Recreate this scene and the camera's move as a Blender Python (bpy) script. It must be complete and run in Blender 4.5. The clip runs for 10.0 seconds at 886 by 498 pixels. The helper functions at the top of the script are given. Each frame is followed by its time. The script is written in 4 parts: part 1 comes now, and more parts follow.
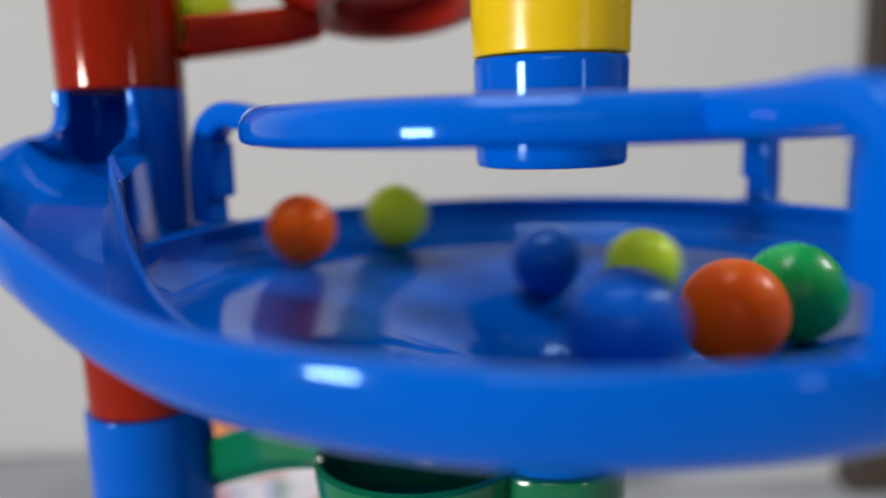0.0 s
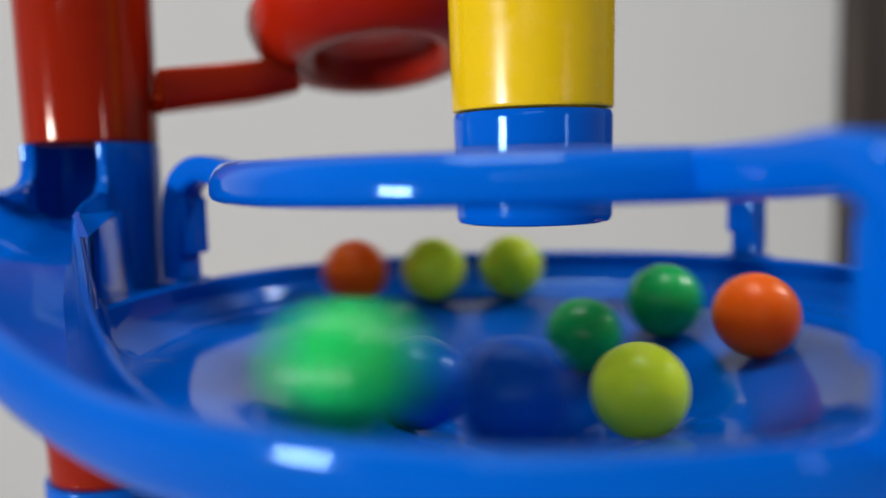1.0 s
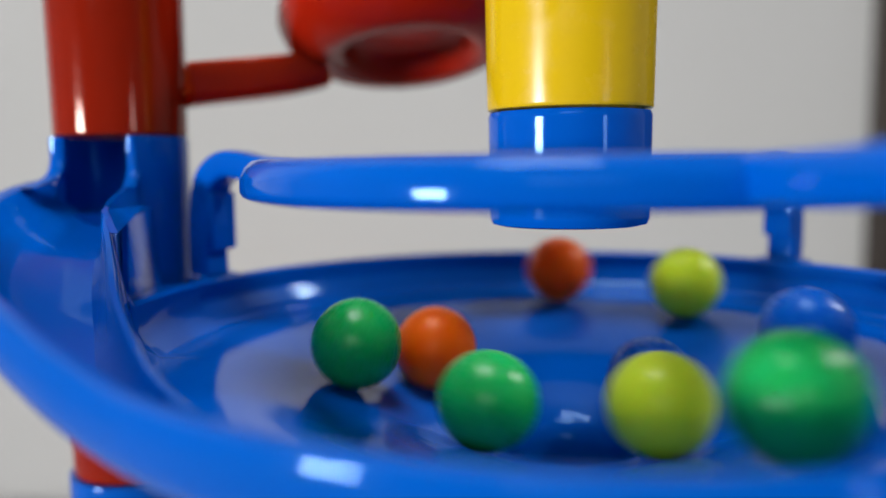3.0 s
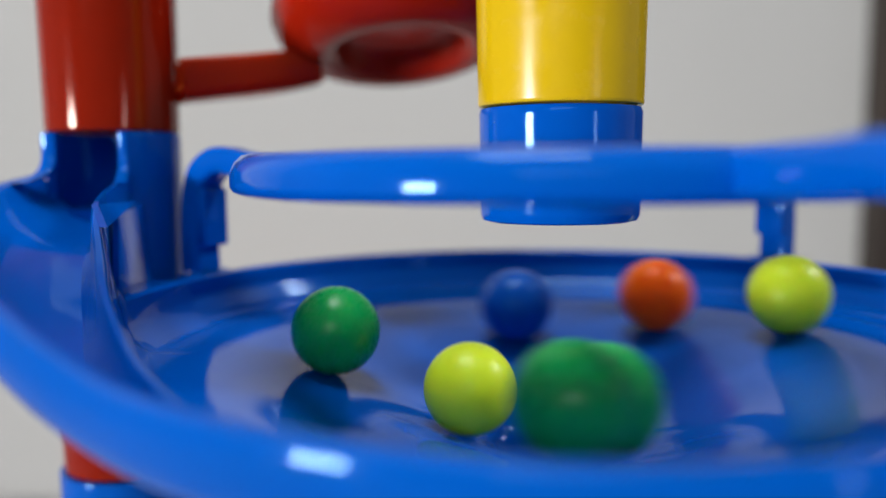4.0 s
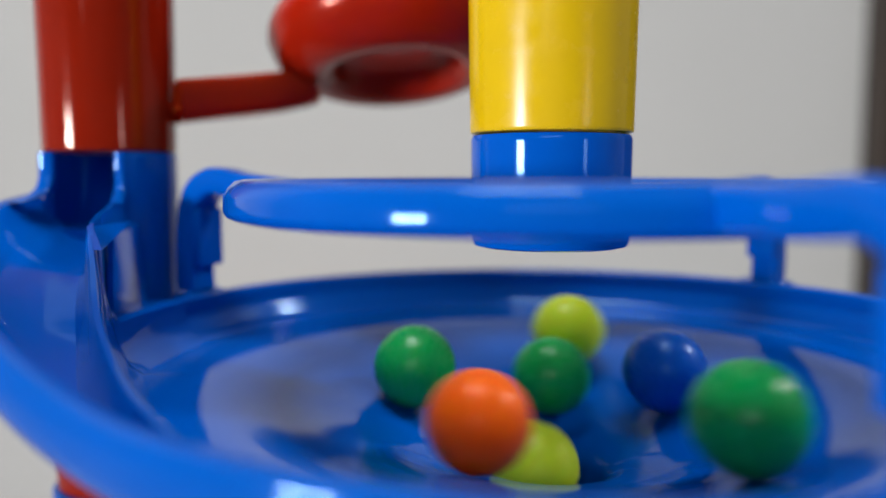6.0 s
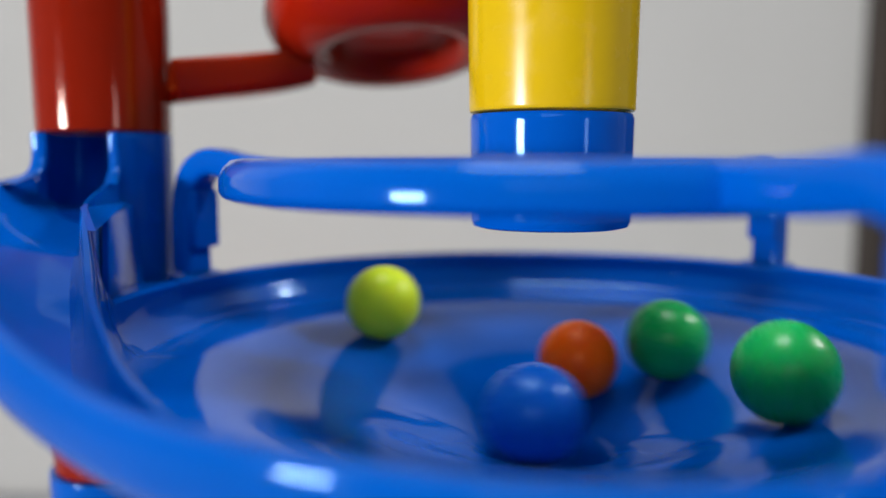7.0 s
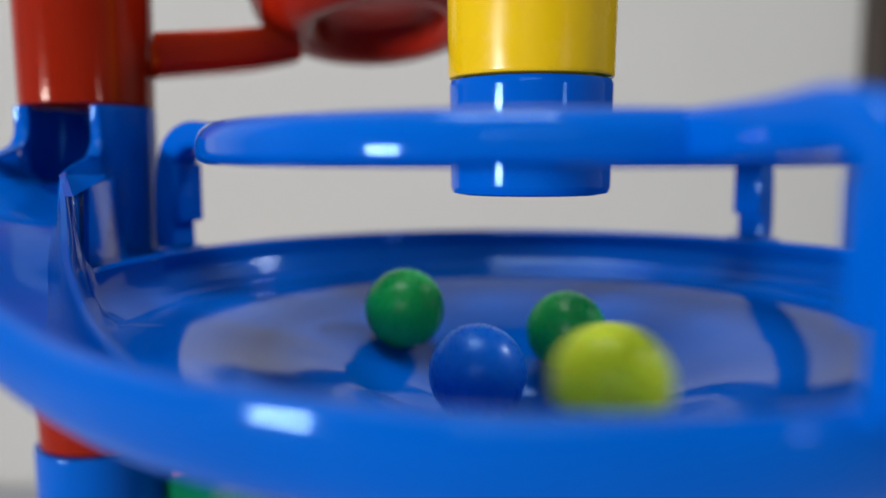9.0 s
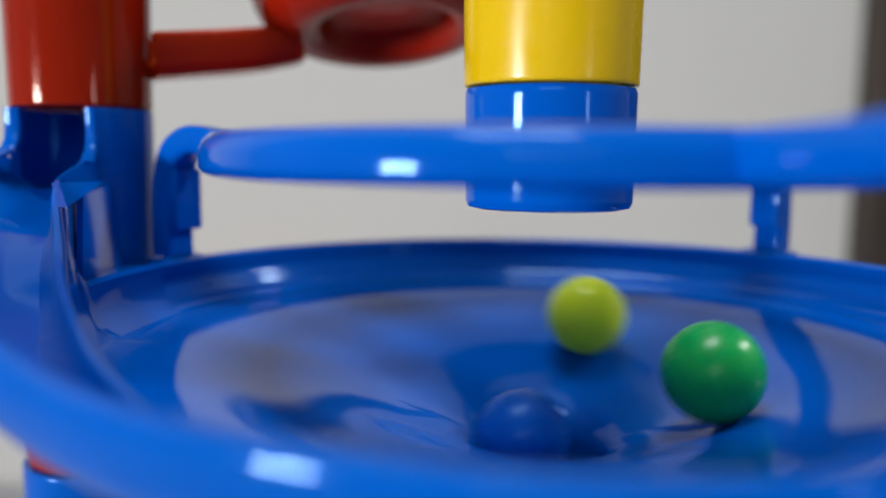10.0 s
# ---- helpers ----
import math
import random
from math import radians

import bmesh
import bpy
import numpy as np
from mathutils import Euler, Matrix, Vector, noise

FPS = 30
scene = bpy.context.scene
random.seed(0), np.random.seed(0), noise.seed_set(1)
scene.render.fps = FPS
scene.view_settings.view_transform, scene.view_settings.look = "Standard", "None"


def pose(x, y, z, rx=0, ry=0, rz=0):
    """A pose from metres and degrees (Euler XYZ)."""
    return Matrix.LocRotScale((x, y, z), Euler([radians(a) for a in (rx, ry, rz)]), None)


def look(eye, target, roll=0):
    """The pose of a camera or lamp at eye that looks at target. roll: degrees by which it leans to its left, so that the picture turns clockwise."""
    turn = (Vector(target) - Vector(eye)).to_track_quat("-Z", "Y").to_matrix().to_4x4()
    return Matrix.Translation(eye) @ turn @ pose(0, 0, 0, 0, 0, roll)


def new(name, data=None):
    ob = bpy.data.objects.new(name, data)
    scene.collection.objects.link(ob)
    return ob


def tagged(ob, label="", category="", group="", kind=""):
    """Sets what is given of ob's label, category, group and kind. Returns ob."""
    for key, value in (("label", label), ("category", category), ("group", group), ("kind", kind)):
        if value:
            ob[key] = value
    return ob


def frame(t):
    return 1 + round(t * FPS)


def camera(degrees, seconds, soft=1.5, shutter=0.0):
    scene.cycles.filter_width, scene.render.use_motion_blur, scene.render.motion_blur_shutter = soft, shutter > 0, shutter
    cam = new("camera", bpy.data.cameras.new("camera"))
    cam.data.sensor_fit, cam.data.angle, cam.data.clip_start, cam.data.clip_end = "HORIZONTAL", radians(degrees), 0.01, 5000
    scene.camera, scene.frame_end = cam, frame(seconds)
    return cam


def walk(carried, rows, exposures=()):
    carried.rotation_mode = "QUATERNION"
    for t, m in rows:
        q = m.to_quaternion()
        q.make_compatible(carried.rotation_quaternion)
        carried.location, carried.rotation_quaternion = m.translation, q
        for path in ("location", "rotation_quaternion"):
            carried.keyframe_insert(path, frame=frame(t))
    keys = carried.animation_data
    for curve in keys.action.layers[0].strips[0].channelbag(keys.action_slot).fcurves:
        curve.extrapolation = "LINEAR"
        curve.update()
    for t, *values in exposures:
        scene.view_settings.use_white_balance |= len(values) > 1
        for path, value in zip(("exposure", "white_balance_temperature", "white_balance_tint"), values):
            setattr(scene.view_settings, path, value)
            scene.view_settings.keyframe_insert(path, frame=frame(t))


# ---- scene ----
# A tabletop marble run seen from a hand's width: balls circle in a blue funnel bowl.
# Lengths of the toy are in millimetres, with z = 0 at the bowl's rim, which is 310 mm above the floor.
cam = camera(57.76, 10.0, soft=1.5, shutter=0.32)
PATH = [
    (0.0, -0.02117, -0.15785, 0.33305, 0.14, -9.03, 1.47),
    (0.1, -0.02006, -0.15765, 0.33356, -0.51, -8.27, 1.52),
    (0.2, -0.01880, -0.15750, 0.33413, -0.53, -7.07, 1.59),
    (0.3, -0.01762, -0.15733, 0.33467, -1.12, -6.34, 1.65),
    (0.4, -0.01672, -0.15704, 0.33510, -0.92, -6.25, 1.69),
    (0.5, -0.01633, -0.15656, 0.33533, -0.99, -6.38, 1.71),
    (0.6, -0.01658, -0.15586, 0.33534, -1.33, -6.56, 1.69),
    (0.7, -0.01732, -0.15498, 0.33520, -1.65, -6.38, 1.65),
    (0.8, -0.01836, -0.15399, 0.33492, -1.67, -5.89, 1.59),
    (0.9, -0.01949, -0.15292, 0.33453, -1.62, -5.71, 1.52),
    (1.0, -0.02052, -0.15184, 0.33407, -1.18, -5.56, 1.44),
    (1.1, -0.02153, -0.15055, 0.33336, -0.97, -5.41, 1.35),
    (1.2, -0.02265, -0.14902, 0.33238, -0.91, -5.59, 1.24),
    (1.3, -0.02376, -0.14753, 0.33139, -0.61, -5.98, 1.13),
    (1.4, -0.02472, -0.14636, 0.33064, -0.38, -6.35, 1.02),
    (1.5, -0.02537, -0.14580, 0.33038, -0.25, -6.19, 0.92),
    (1.6, -0.02565, -0.14607, 0.33078, -0.50, -6.19, 0.83),
    (1.7, -0.02564, -0.14698, 0.33165, -0.38, -5.75, 0.75),
    (1.8, -0.02546, -0.14820, 0.33277, -0.36, -5.64, 0.67),
    (1.9, -0.02527, -0.14935, 0.33391, -0.23, -6.01, 0.61),
    (2.0, -0.02518, -0.15010, 0.33485, 0.09, -6.11, 0.56),
    (2.1, -0.02525, -0.15039, 0.33567, 0.31, -6.36, 0.54),
    (2.2, -0.02539, -0.15046, 0.33650, 0.26, -6.44, 0.55),
    (2.3, -0.02553, -0.15038, 0.33725, 0.21, -6.60, 0.57),
    (2.4, -0.02557, -0.15022, 0.33779, 0.19, -6.57, 0.59),
    (2.5, -0.02544, -0.15006, 0.33803, 0.28, -6.32, 0.61),
    (2.6, -0.02502, -0.14982, 0.33781, 0.38, -6.20, 0.62),
    (2.7, -0.02438, -0.14948, 0.33721, 0.37, -5.96, 0.63),
    (2.8, -0.02367, -0.14910, 0.33644, 0.31, -6.26, 0.64),
    (2.9, -0.02304, -0.14879, 0.33574, 0.24, -6.34, 0.64),
    (3.0, -0.02266, -0.14864, 0.33533, 0.28, -6.05, 0.64),
    (3.1, -0.02246, -0.14860, 0.33515, -0.03, -6.24, 0.62),
    (3.2, -0.02229, -0.14857, 0.33498, 0.09, -6.17, 0.61),
    (4.3, -0.02133, -0.14895, 0.33415, 0.03, -5.90, 0.38),
    (4.4, -0.02130, -0.14900, 0.33417, 0.04, -5.91, 0.36),
    (4.5, -0.02126, -0.14905, 0.33421, 0.31, -5.74, 0.34),
    (4.6, -0.02133, -0.14911, 0.33444, 0.51, -5.66, 0.32),
    (4.7, -0.02153, -0.14921, 0.33493, 0.44, -5.49, 0.30),
    (4.8, -0.02177, -0.14932, 0.33551, 0.23, -5.61, 0.28),
    (4.9, -0.02195, -0.14943, 0.33603, 0.28, -5.82, 0.26),
    (5.0, -0.02196, -0.14950, 0.33634, 0.21, -5.81, 0.24),
    (5.1, -0.02183, -0.14955, 0.33648, -0.03, -6.00, 0.21),
    (5.2, -0.02168, -0.14960, 0.33660, -0.20, -5.70, 0.19),
    (6.3, -0.01934, -0.15006, 0.33714, 0.09, -5.23, -0.09),
    (6.4, -0.01920, -0.15003, 0.33714, 0.02, -5.35, -0.11),
    (6.5, -0.01909, -0.14998, 0.33713, 0.12, -5.62, -0.12),
    (6.6, -0.01915, -0.14978, 0.33705, 0.35, -6.39, -0.12),
    (6.7, -0.01942, -0.14937, 0.33686, 0.22, -6.67, -0.11),
    (6.8, -0.01976, -0.14890, 0.33661, 0.30, -6.79, -0.08),
    (6.9, -0.02004, -0.14849, 0.33634, -0.05, -6.68, -0.06),
    (7.0, -0.02010, -0.14828, 0.33609, -0.12, -6.27, -0.03),
    (7.1, -0.01986, -0.14834, 0.33585, -0.22, -6.24, -0.01),
    (7.2, -0.01941, -0.14858, 0.33559, 0.09, -6.02, 0.00),
    (7.3, -0.01889, -0.14890, 0.33532, 0.31, -5.92, 0.02),
    (7.4, -0.01844, -0.14917, 0.33508, 0.26, -5.95, 0.04),
    (7.5, -0.01821, -0.14929, 0.33486, -0.07, -5.92, 0.07),
    (7.6, -0.01828, -0.14919, 0.33468, -0.32, -6.27, 0.13),
    (7.7, -0.01856, -0.14893, 0.33453, -0.26, -6.67, 0.20),
    (7.8, -0.01892, -0.14863, 0.33440, -0.46, -6.72, 0.27),
    (7.9, -0.01922, -0.14840, 0.33427, -0.34, -6.66, 0.33),
    (8.0, -0.01933, -0.14833, 0.33413, -0.08, -6.72, 0.35),
    (8.1, -0.01922, -0.14853, 0.33401, 0.08, -6.79, 0.35),
    (8.2, -0.01897, -0.14890, 0.33393, 0.07, -6.77, 0.31),
    (8.3, -0.01864, -0.14933, 0.33382, 0.10, -6.28, 0.26),
    (8.4, -0.01828, -0.14970, 0.33366, 0.01, -6.23, 0.21),
    (8.5, -0.01795, -0.14987, 0.33337, -0.22, -6.16, 0.17),
    (8.6, -0.01759, -0.14985, 0.33279, -0.28, -6.74, 0.16),
    (8.7, -0.01718, -0.14972, 0.33193, -0.31, -7.00, 0.15),
    (8.8, -0.01678, -0.14948, 0.33109, -0.11, -6.78, 0.15),
    (8.9, -0.01649, -0.14913, 0.33054, -0.07, -6.56, 0.14),
    (9.0, -0.01638, -0.14868, 0.33057, -0.12, -6.46, 0.11),
    (9.1, -0.01649, -0.14808, 0.33150, -0.08, -7.02, 0.06),
    (9.2, -0.01677, -0.14733, 0.33316, -0.31, -7.76, -0.01),
    (9.3, -0.01717, -0.14649, 0.33504, -0.45, -8.02, -0.08),
    (9.4, -0.01760, -0.14565, 0.33663, -0.54, -7.58, -0.16),
    (9.5, -0.01802, -0.14485, 0.33744, -0.40, -6.90, -0.23),
    (9.6, -0.01844, -0.14412, 0.33727, 0.07, -6.63, -0.29),
    (9.7, -0.01888, -0.14341, 0.33647, 0.50, -6.54, -0.35),
    (9.8, -0.01935, -0.14270, 0.33531, 0.78, -6.53, -0.41),
    (9.9, -0.01982, -0.14200, 0.33406, 0.12, -6.61, -0.46),
    (10.0, -0.02028, -0.14129, 0.33299, -0.75, -6.65, -0.52),
]
walk(cam, [(t, pose(x, y, z, 0, 0, yaw) @ pose(0, 0, 0, pitch) @ pose(0, 0, 0, 0, roll) @ pose(0, 0, 0, 90))
           for t, x, y, z, yaw, pitch, roll in PATH])
cam.data.dof.use_dof = True
cam.data.dof.focus_distance = 0.138
cam.data.dof.aperture_fstop = 6.0
cam.data.dof.aperture_blades = 7

RIM = 0.310          # height of the bowl's rim over the floor
scene.view_settings.exposure = -0.16

# ---- light ----
world = bpy.data.worlds.new("room_air")
scene.world = world
world.use_nodes = True
world.node_tree.nodes["Background"].inputs[0].default_value = (0.55, 0.58, 0.65, 1)
world.node_tree.nodes["Background"].inputs[1].default_value = 0.05


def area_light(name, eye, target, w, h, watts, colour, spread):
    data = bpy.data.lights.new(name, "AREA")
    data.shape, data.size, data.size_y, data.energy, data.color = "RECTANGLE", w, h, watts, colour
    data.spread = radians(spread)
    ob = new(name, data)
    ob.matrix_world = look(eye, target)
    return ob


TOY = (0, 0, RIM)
# free-standing lamp set from highlights on tubes and ring; no window is built
area_light("left_key_light", (-2.42, -2.02, RIM), (0, 0, RIM), 0.58, 0.40, 26, (0.98, 0.99, 1.0), 90)
# weak lamp added for the ring's right-hand glint; no window is built
area_light("ring_glint_light", (2.26, -2.66, RIM + 0.10), (0, 0, RIM), 0.30, 0.34, 0.9, (0.92, 0.92, 1.0), 90)
# lamp added for the balls' upper right highlights; no fixture is built
area_light("ball_glint_light", (1.72, 0.30, RIM + 1.38), (0, 0, RIM), 0.26, 0.26, 9, (1.0, 0.98, 0.96), 120)
# unseen fill added behind the camera to brighten the balls' fronts
area_light("front_fill_light", (-0.35, -3.27, 1.35), (0, 0, RIM), 1.7, 1.2, 17, (0.97, 0.985, 1.0), 150)
area_light("ceiling_lamp_light", (-0.22, -0.12, 2.38), (-0.22, -0.08, 0), 0.8, 0.8, 31, (0.98, 0.985, 1.0), 180)


# ---- materials ----
def nodes_of(name):
    m = bpy.data.materials.new(name)
    m.use_nodes = True
    nt = m.node_tree
    return m, nt, nt.nodes["Principled BSDF"]


def plastic(name, colour, rough=0.16, vary=0.12, bump=0.03, grain=900, coat=0.25, sss=0.0, tint=(1, 1, 1), ior=1.45):
    """Injection-moulded plastic: faint cloudiness in the colour, handling marks in the gloss."""
    m, nt, p = nodes_of(name)
    tc = nt.nodes.new("ShaderNodeTexCoord")
    big = nt.nodes.new("ShaderNodeTexNoise")
    big.inputs["Scale"].default_value = 45
    big.inputs["Detail"].default_value = 3
    fine = nt.nodes.new("ShaderNodeTexNoise")
    fine.inputs["Scale"].default_value = grain
    fine.inputs["Detail"].default_value = 4
    for n in (big, fine):
        nt.links.new(tc.outputs["Object"], n.inputs["Vector"])
    mix = nt.nodes.new("ShaderNodeMix")
    mix.data_type = "RGBA"
    mix.inputs["A"].default_value = (*[c * (1 - vary) for c in colour], 1)
    mix.inputs["B"].default_value = (*[min(1, c * (1 + vary)) for c in colour], 1)
    nt.links.new(big.outputs["Fac"], mix.inputs["Factor"])
    nt.links.new(mix.outputs["Result"], p.inputs["Base Color"])
    ramp = nt.nodes.new("ShaderNodeMapRange")
    ramp.inputs["From Min"].default_value, ramp.inputs["From Max"].default_value = 0.3, 0.7
    ramp.inputs["To Min"].default_value, ramp.inputs["To Max"].default_value = rough * 0.75, rough * 1.35
    nt.links.new(fine.outputs["Fac"], ramp.inputs["Value"])
    nt.links.new(ramp.outputs["Result"], p.inputs["Roughness"])
    b = nt.nodes.new("ShaderNodeBump")
    b.inputs["Strength"].default_value, b.inputs["Distance"].default_value = bump, 0.0004
    nt.links.new(big.outputs["Fac"], b.inputs["Height"])
    nt.links.new(b.outputs["Normal"], p.inputs["Normal"])
    p.inputs["Coat Weight"].default_value = coat
    p.inputs["Coat Roughness"].default_value = 0.05
    p.inputs["IOR"].default_value = ior
    p.inputs["Specular Tint"].default_value = (*tint, 1)
    if sss:
        p.inputs["IOR"].default_value = 1.38
        p.inputs["Subsurface Weight"].default_value = sss
        p.inputs["Subsurface Radius"].default_value = (1.0, 0.8, 0.6)
        p.inputs["Subsurface Scale"].default_value = 0.012
    return m


def plaster(name, colour, scale, bump, rough=0.9):
    m, nt, p = nodes_of(name)
    tc = nt.nodes.new("ShaderNodeTexCoord")
    a = nt.nodes.new("ShaderNodeTexNoise")
    a.inputs["Scale"].default_value, a.inputs["Detail"].default_value = scale, 6
    c = nt.nodes.new("ShaderNodeTexNoise")
    c.inputs["Scale"].default_value, c.inputs["Detail"].default_value = 2.2, 2
    nt.links.new(tc.outputs["Object"], a.inputs["Vector"])
    nt.links.new(tc.outputs["Object"], c.inputs["Vector"])
    mix = nt.nodes.new("ShaderNodeMix")
    mix.data_type = "RGBA"
    mix.inputs["A"].default_value = (*[v * 0.94 for v in colour], 1)
    mix.inputs["B"].default_value = (*[min(1, v * 1.05) for v in colour], 1)
    nt.links.new(c.outputs["Fac"], mix.inputs["Factor"])
    nt.links.new(mix.outputs["Result"], p.inputs["Base Color"])
    b = nt.nodes.new("ShaderNodeBump")
    b.inputs["Strength"].default_value, b.inputs["Distance"].default_value = bump, 0.002
    nt.links.new(a.outputs["Fac"], b.inputs["Height"])
    nt.links.new(b.outputs["Normal"], p.inputs["Normal"])
    p.inputs["Roughness"].default_value = rough
    return m


def wood(name, dark, light):
    m, nt, p = nodes_of(name)
    tc = nt.nodes.new("ShaderNodeTexCoord")
    mp = nt.nodes.new("ShaderNodeMapping")
    mp.inputs["Scale"].default_value = (30, 30, 2)
    n = nt.nodes.new("ShaderNodeTexNoise")
    n.inputs["Scale"].default_value, n.inputs["Detail"].default_value = 2, 6
    r = nt.nodes.new("ShaderNodeValToRGB")
    r.color_ramp.elements[0].color, r.color_ramp.elements[1].color = (*dark, 1), (*light, 1)
    r.color_ramp.elements[0].position, r.color_ramp.elements[1].position = 0.35, 0.7
    nt.links.new(tc.outputs["Object"], mp.inputs["Vector"])
    nt.links.new(mp.outputs["Vector"], n.inputs["Vector"])
    nt.links.new(n.outputs["Fac"], r.inputs["Fac"])
    nt.links.new(r.outputs["Color"], p.inputs["Base Color"])
    p.inputs["Roughness"].default_value = 0.5
    return m


BLUE = plastic("blue_plastic", (0.0, 0.088, 0.47), 0.08, coat=0.0, tint=(0.30, 0.60, 1.0), ior=1.35)
RED = plastic("red_plastic", (0.24, 0.010, 0.002), 0.08, coat=0.05, sss=0.15, tint=(1.0, 0.6, 0.5))
# the feeder's red, rougher, and made lighter and more translucent to lift its shaded underside
RED_SATIN_LIFTED = plastic("red_satin_lifted_plastic", (0.34, 0.012, 0.003), 0.17, coat=0.0, sss=0.8, tint=(1.0, 0.4, 0.32))
YELLOW = plastic("yellow_plastic", (0.68, 0.43, 0.002), 0.22, bump=0.012, grain=250, coat=0.0, ior=1.40)
GREEN = plastic("green_plastic", (0.003, 0.12, 0.046), 0.14)
BALL_ORANGE = plastic("orange_ball_plastic", (1.0, 0.13, 0.002), 0.34, 0.05, 0.02, coat=0.0, sss=1.0, tint=(1.0, 0.65, 0.5))
BALL_LIME = plastic("lime_ball_plastic", (0.62, 0.82, 0.025), 0.36, 0.05, 0.02, coat=0.0, sss=1.0)
BALL_GREEN = plastic("green_ball_plastic", (0.006, 0.40, 0.09), 0.28, 0.05, 0.02, coat=0.0, sss=1.0)
BALL_NAVY = plastic("blue_ball_plastic", (0.001, 0.085, 0.44), 0.28, 0.05, 0.02, coat=0.0, sss=0.6, tint=(0.30, 0.60, 1.0))
WALL = plaster("wall_paint", (0.455, 0.447, 0.43), 420, 0.12)
CEIL = plaster("ceiling_paint", (0.66, 0.66, 0.65), 300, 0.1)
# grey of the unseen walls, set for how much light they bounce back
WALL_UNSEEN = plaster("unseen_wall_paint", (0.50, 0.49, 0.475), 420, 0.12)
CARPET = plaster("grey_carpet", (0.30, 0.31, 0.34), 900, 0.8, 0.95)
DARKWOOD = wood("dark_brown_wood", (0.012, 0.008, 0.006), (0.04, 0.026, 0.018))
BROWN = wood("brown_wood", (0.03, 0.02, 0.014), (0.07, 0.048, 0.034))
CARD_ORANGE = plaster("orange_card", (0.72, 0.24, 0.06), 60, 0.05, 0.6)
CARD_WHITE = plaster("pale_card", (0.62, 0.58, 0.62), 60, 0.05, 0.6)
CARD_BITS = [plaster("card_print_" + n, c, 60, 0.02, 0.6) for n, c in
             (("green", (0.08, 0.30, 0.12)), ("red", (0.55, 0.07, 0.06)), ("blue", (0.08, 0.14, 0.45)), ("cream", (0.7, 0.62, 0.5)))]
BOX_GREY = plaster("blue_grey_plastic", (0.25, 0.26, 0.29), 200, 0.05, 0.6)


# ---- mesh helpers ----
def part(name, bm, material, parent=None, label="", smooth=True, mm=True, weld=True):
    """Links a bmesh as one mesh object under a thing; a toy's mesh comes in millimetres from the rim's height."""
    if mm:
        bmesh.ops.scale(bm, vec=(0.001, 0.001, 0.001), verts=bm.verts)
    if weld:
        bmesh.ops.remove_doubles(bm, verts=bm.verts, dist=1e-6)
    bmesh.ops.recalc_face_normals(bm, faces=bm.faces)
    me = bpy.data.meshes.new(name)
    bm.to_mesh(me)
    bm.free()
    me.materials.append(material)
    if smooth:
        for p in me.polygons:
            p.use_smooth = True
        me.set_sharp_from_angle(angle=radians(38))
    ob = new(name, me)
    if parent:
        ob.parent = parent
    if label:
        ob["label"] = label
    return ob


def thing(name, label, category, group="", at=(0, 0, 0)):
    """An empty at a thing's foot, in millimetres from the rim's height."""
    e = new(name)
    e.empty_display_size = 0.01
    e.matrix_world = pose(at[0] / 1000, at[1] / 1000, RIM + at[2] / 1000)
    return tagged(e, label, category, group)


def lathe(bm, prof, segs=72, cx=0, cy=0, a0=0.0, a1=360.0, closed=True):
    """Turns a loop of (radius, height) round an upright axis; part of a turn gets end caps."""
    full = abs(a1 - a0) >= 359.9
    n = segs if full else segs + 1
    rings = []
    for i in range(n):
        a = radians(a0 + (a1 - a0) * i / segs)
        rings.append([bm.verts.new((cx + r * math.cos(a), cy + r * math.sin(a), z)) for r, z in prof])
    k = len(prof)
    for i in range(segs):
        A, B = rings[i], rings[(i + 1) % n]
        for j in range(k if closed else k - 1):
            j2 = (j + 1) % k
            bm.faces.new((A[j], B[j], B[j2], A[j2]))
    if not full and closed:
        bm.faces.new(rings[0])
        bm.faces.new(rings[-1][::-1])
    return bm


def tube_profile(r0, r1, z0, z1, wall=1.6, bev=0.5):
    """A pipe's wall as a closed loop: outer radius r0 at z0 and r1 at z1, with eased edges."""
    return [(r0 - bev, z0), (r0 - bev * 0.3, z0 + bev * 0.3), (r0, z0 + bev), (r0, z0 + bev * 1.6), (r1, z1 - bev * 1.6), (r1, z1 - bev), (r1 - bev * 0.3, z1 - bev * 0.3),
            (r1 - bev, z1), (r1 - wall, z1), (r1 - wall, z1 - 0.4), (r0 - wall, z0 + 0.4), (r0 - wall, z0)]


def sweep(bm, path, prof, close_prof=True):
    """Carries a profile of (across, up) along a path of points; across lies level, to the right of the way."""
    rings = []
    for i, p in enumerate(path):
        p = Vector(p)
        d = Vector(path[min(i + 1, len(path) - 1)]) - Vector(path[max(i - 1, 0)])
        d.normalize()
        side = d.cross(Vector((0, 0, 1)))
        side.normalize()
        up = side.cross(d)
        rings.append([bm.verts.new(p + side * u + up * v) for u, v in prof])
    k = len(prof)
    for A, B in zip(rings, rings[1:]):
        for j in range(k if close_prof else k - 1):
            j2 = (j + 1) % k
            bm.faces.new((A[j], B[j], B[j2], A[j2]))
    if close_prof:
        bm.faces.new(rings[0][::-1])
        bm.faces.new(rings[-1])
    return bm


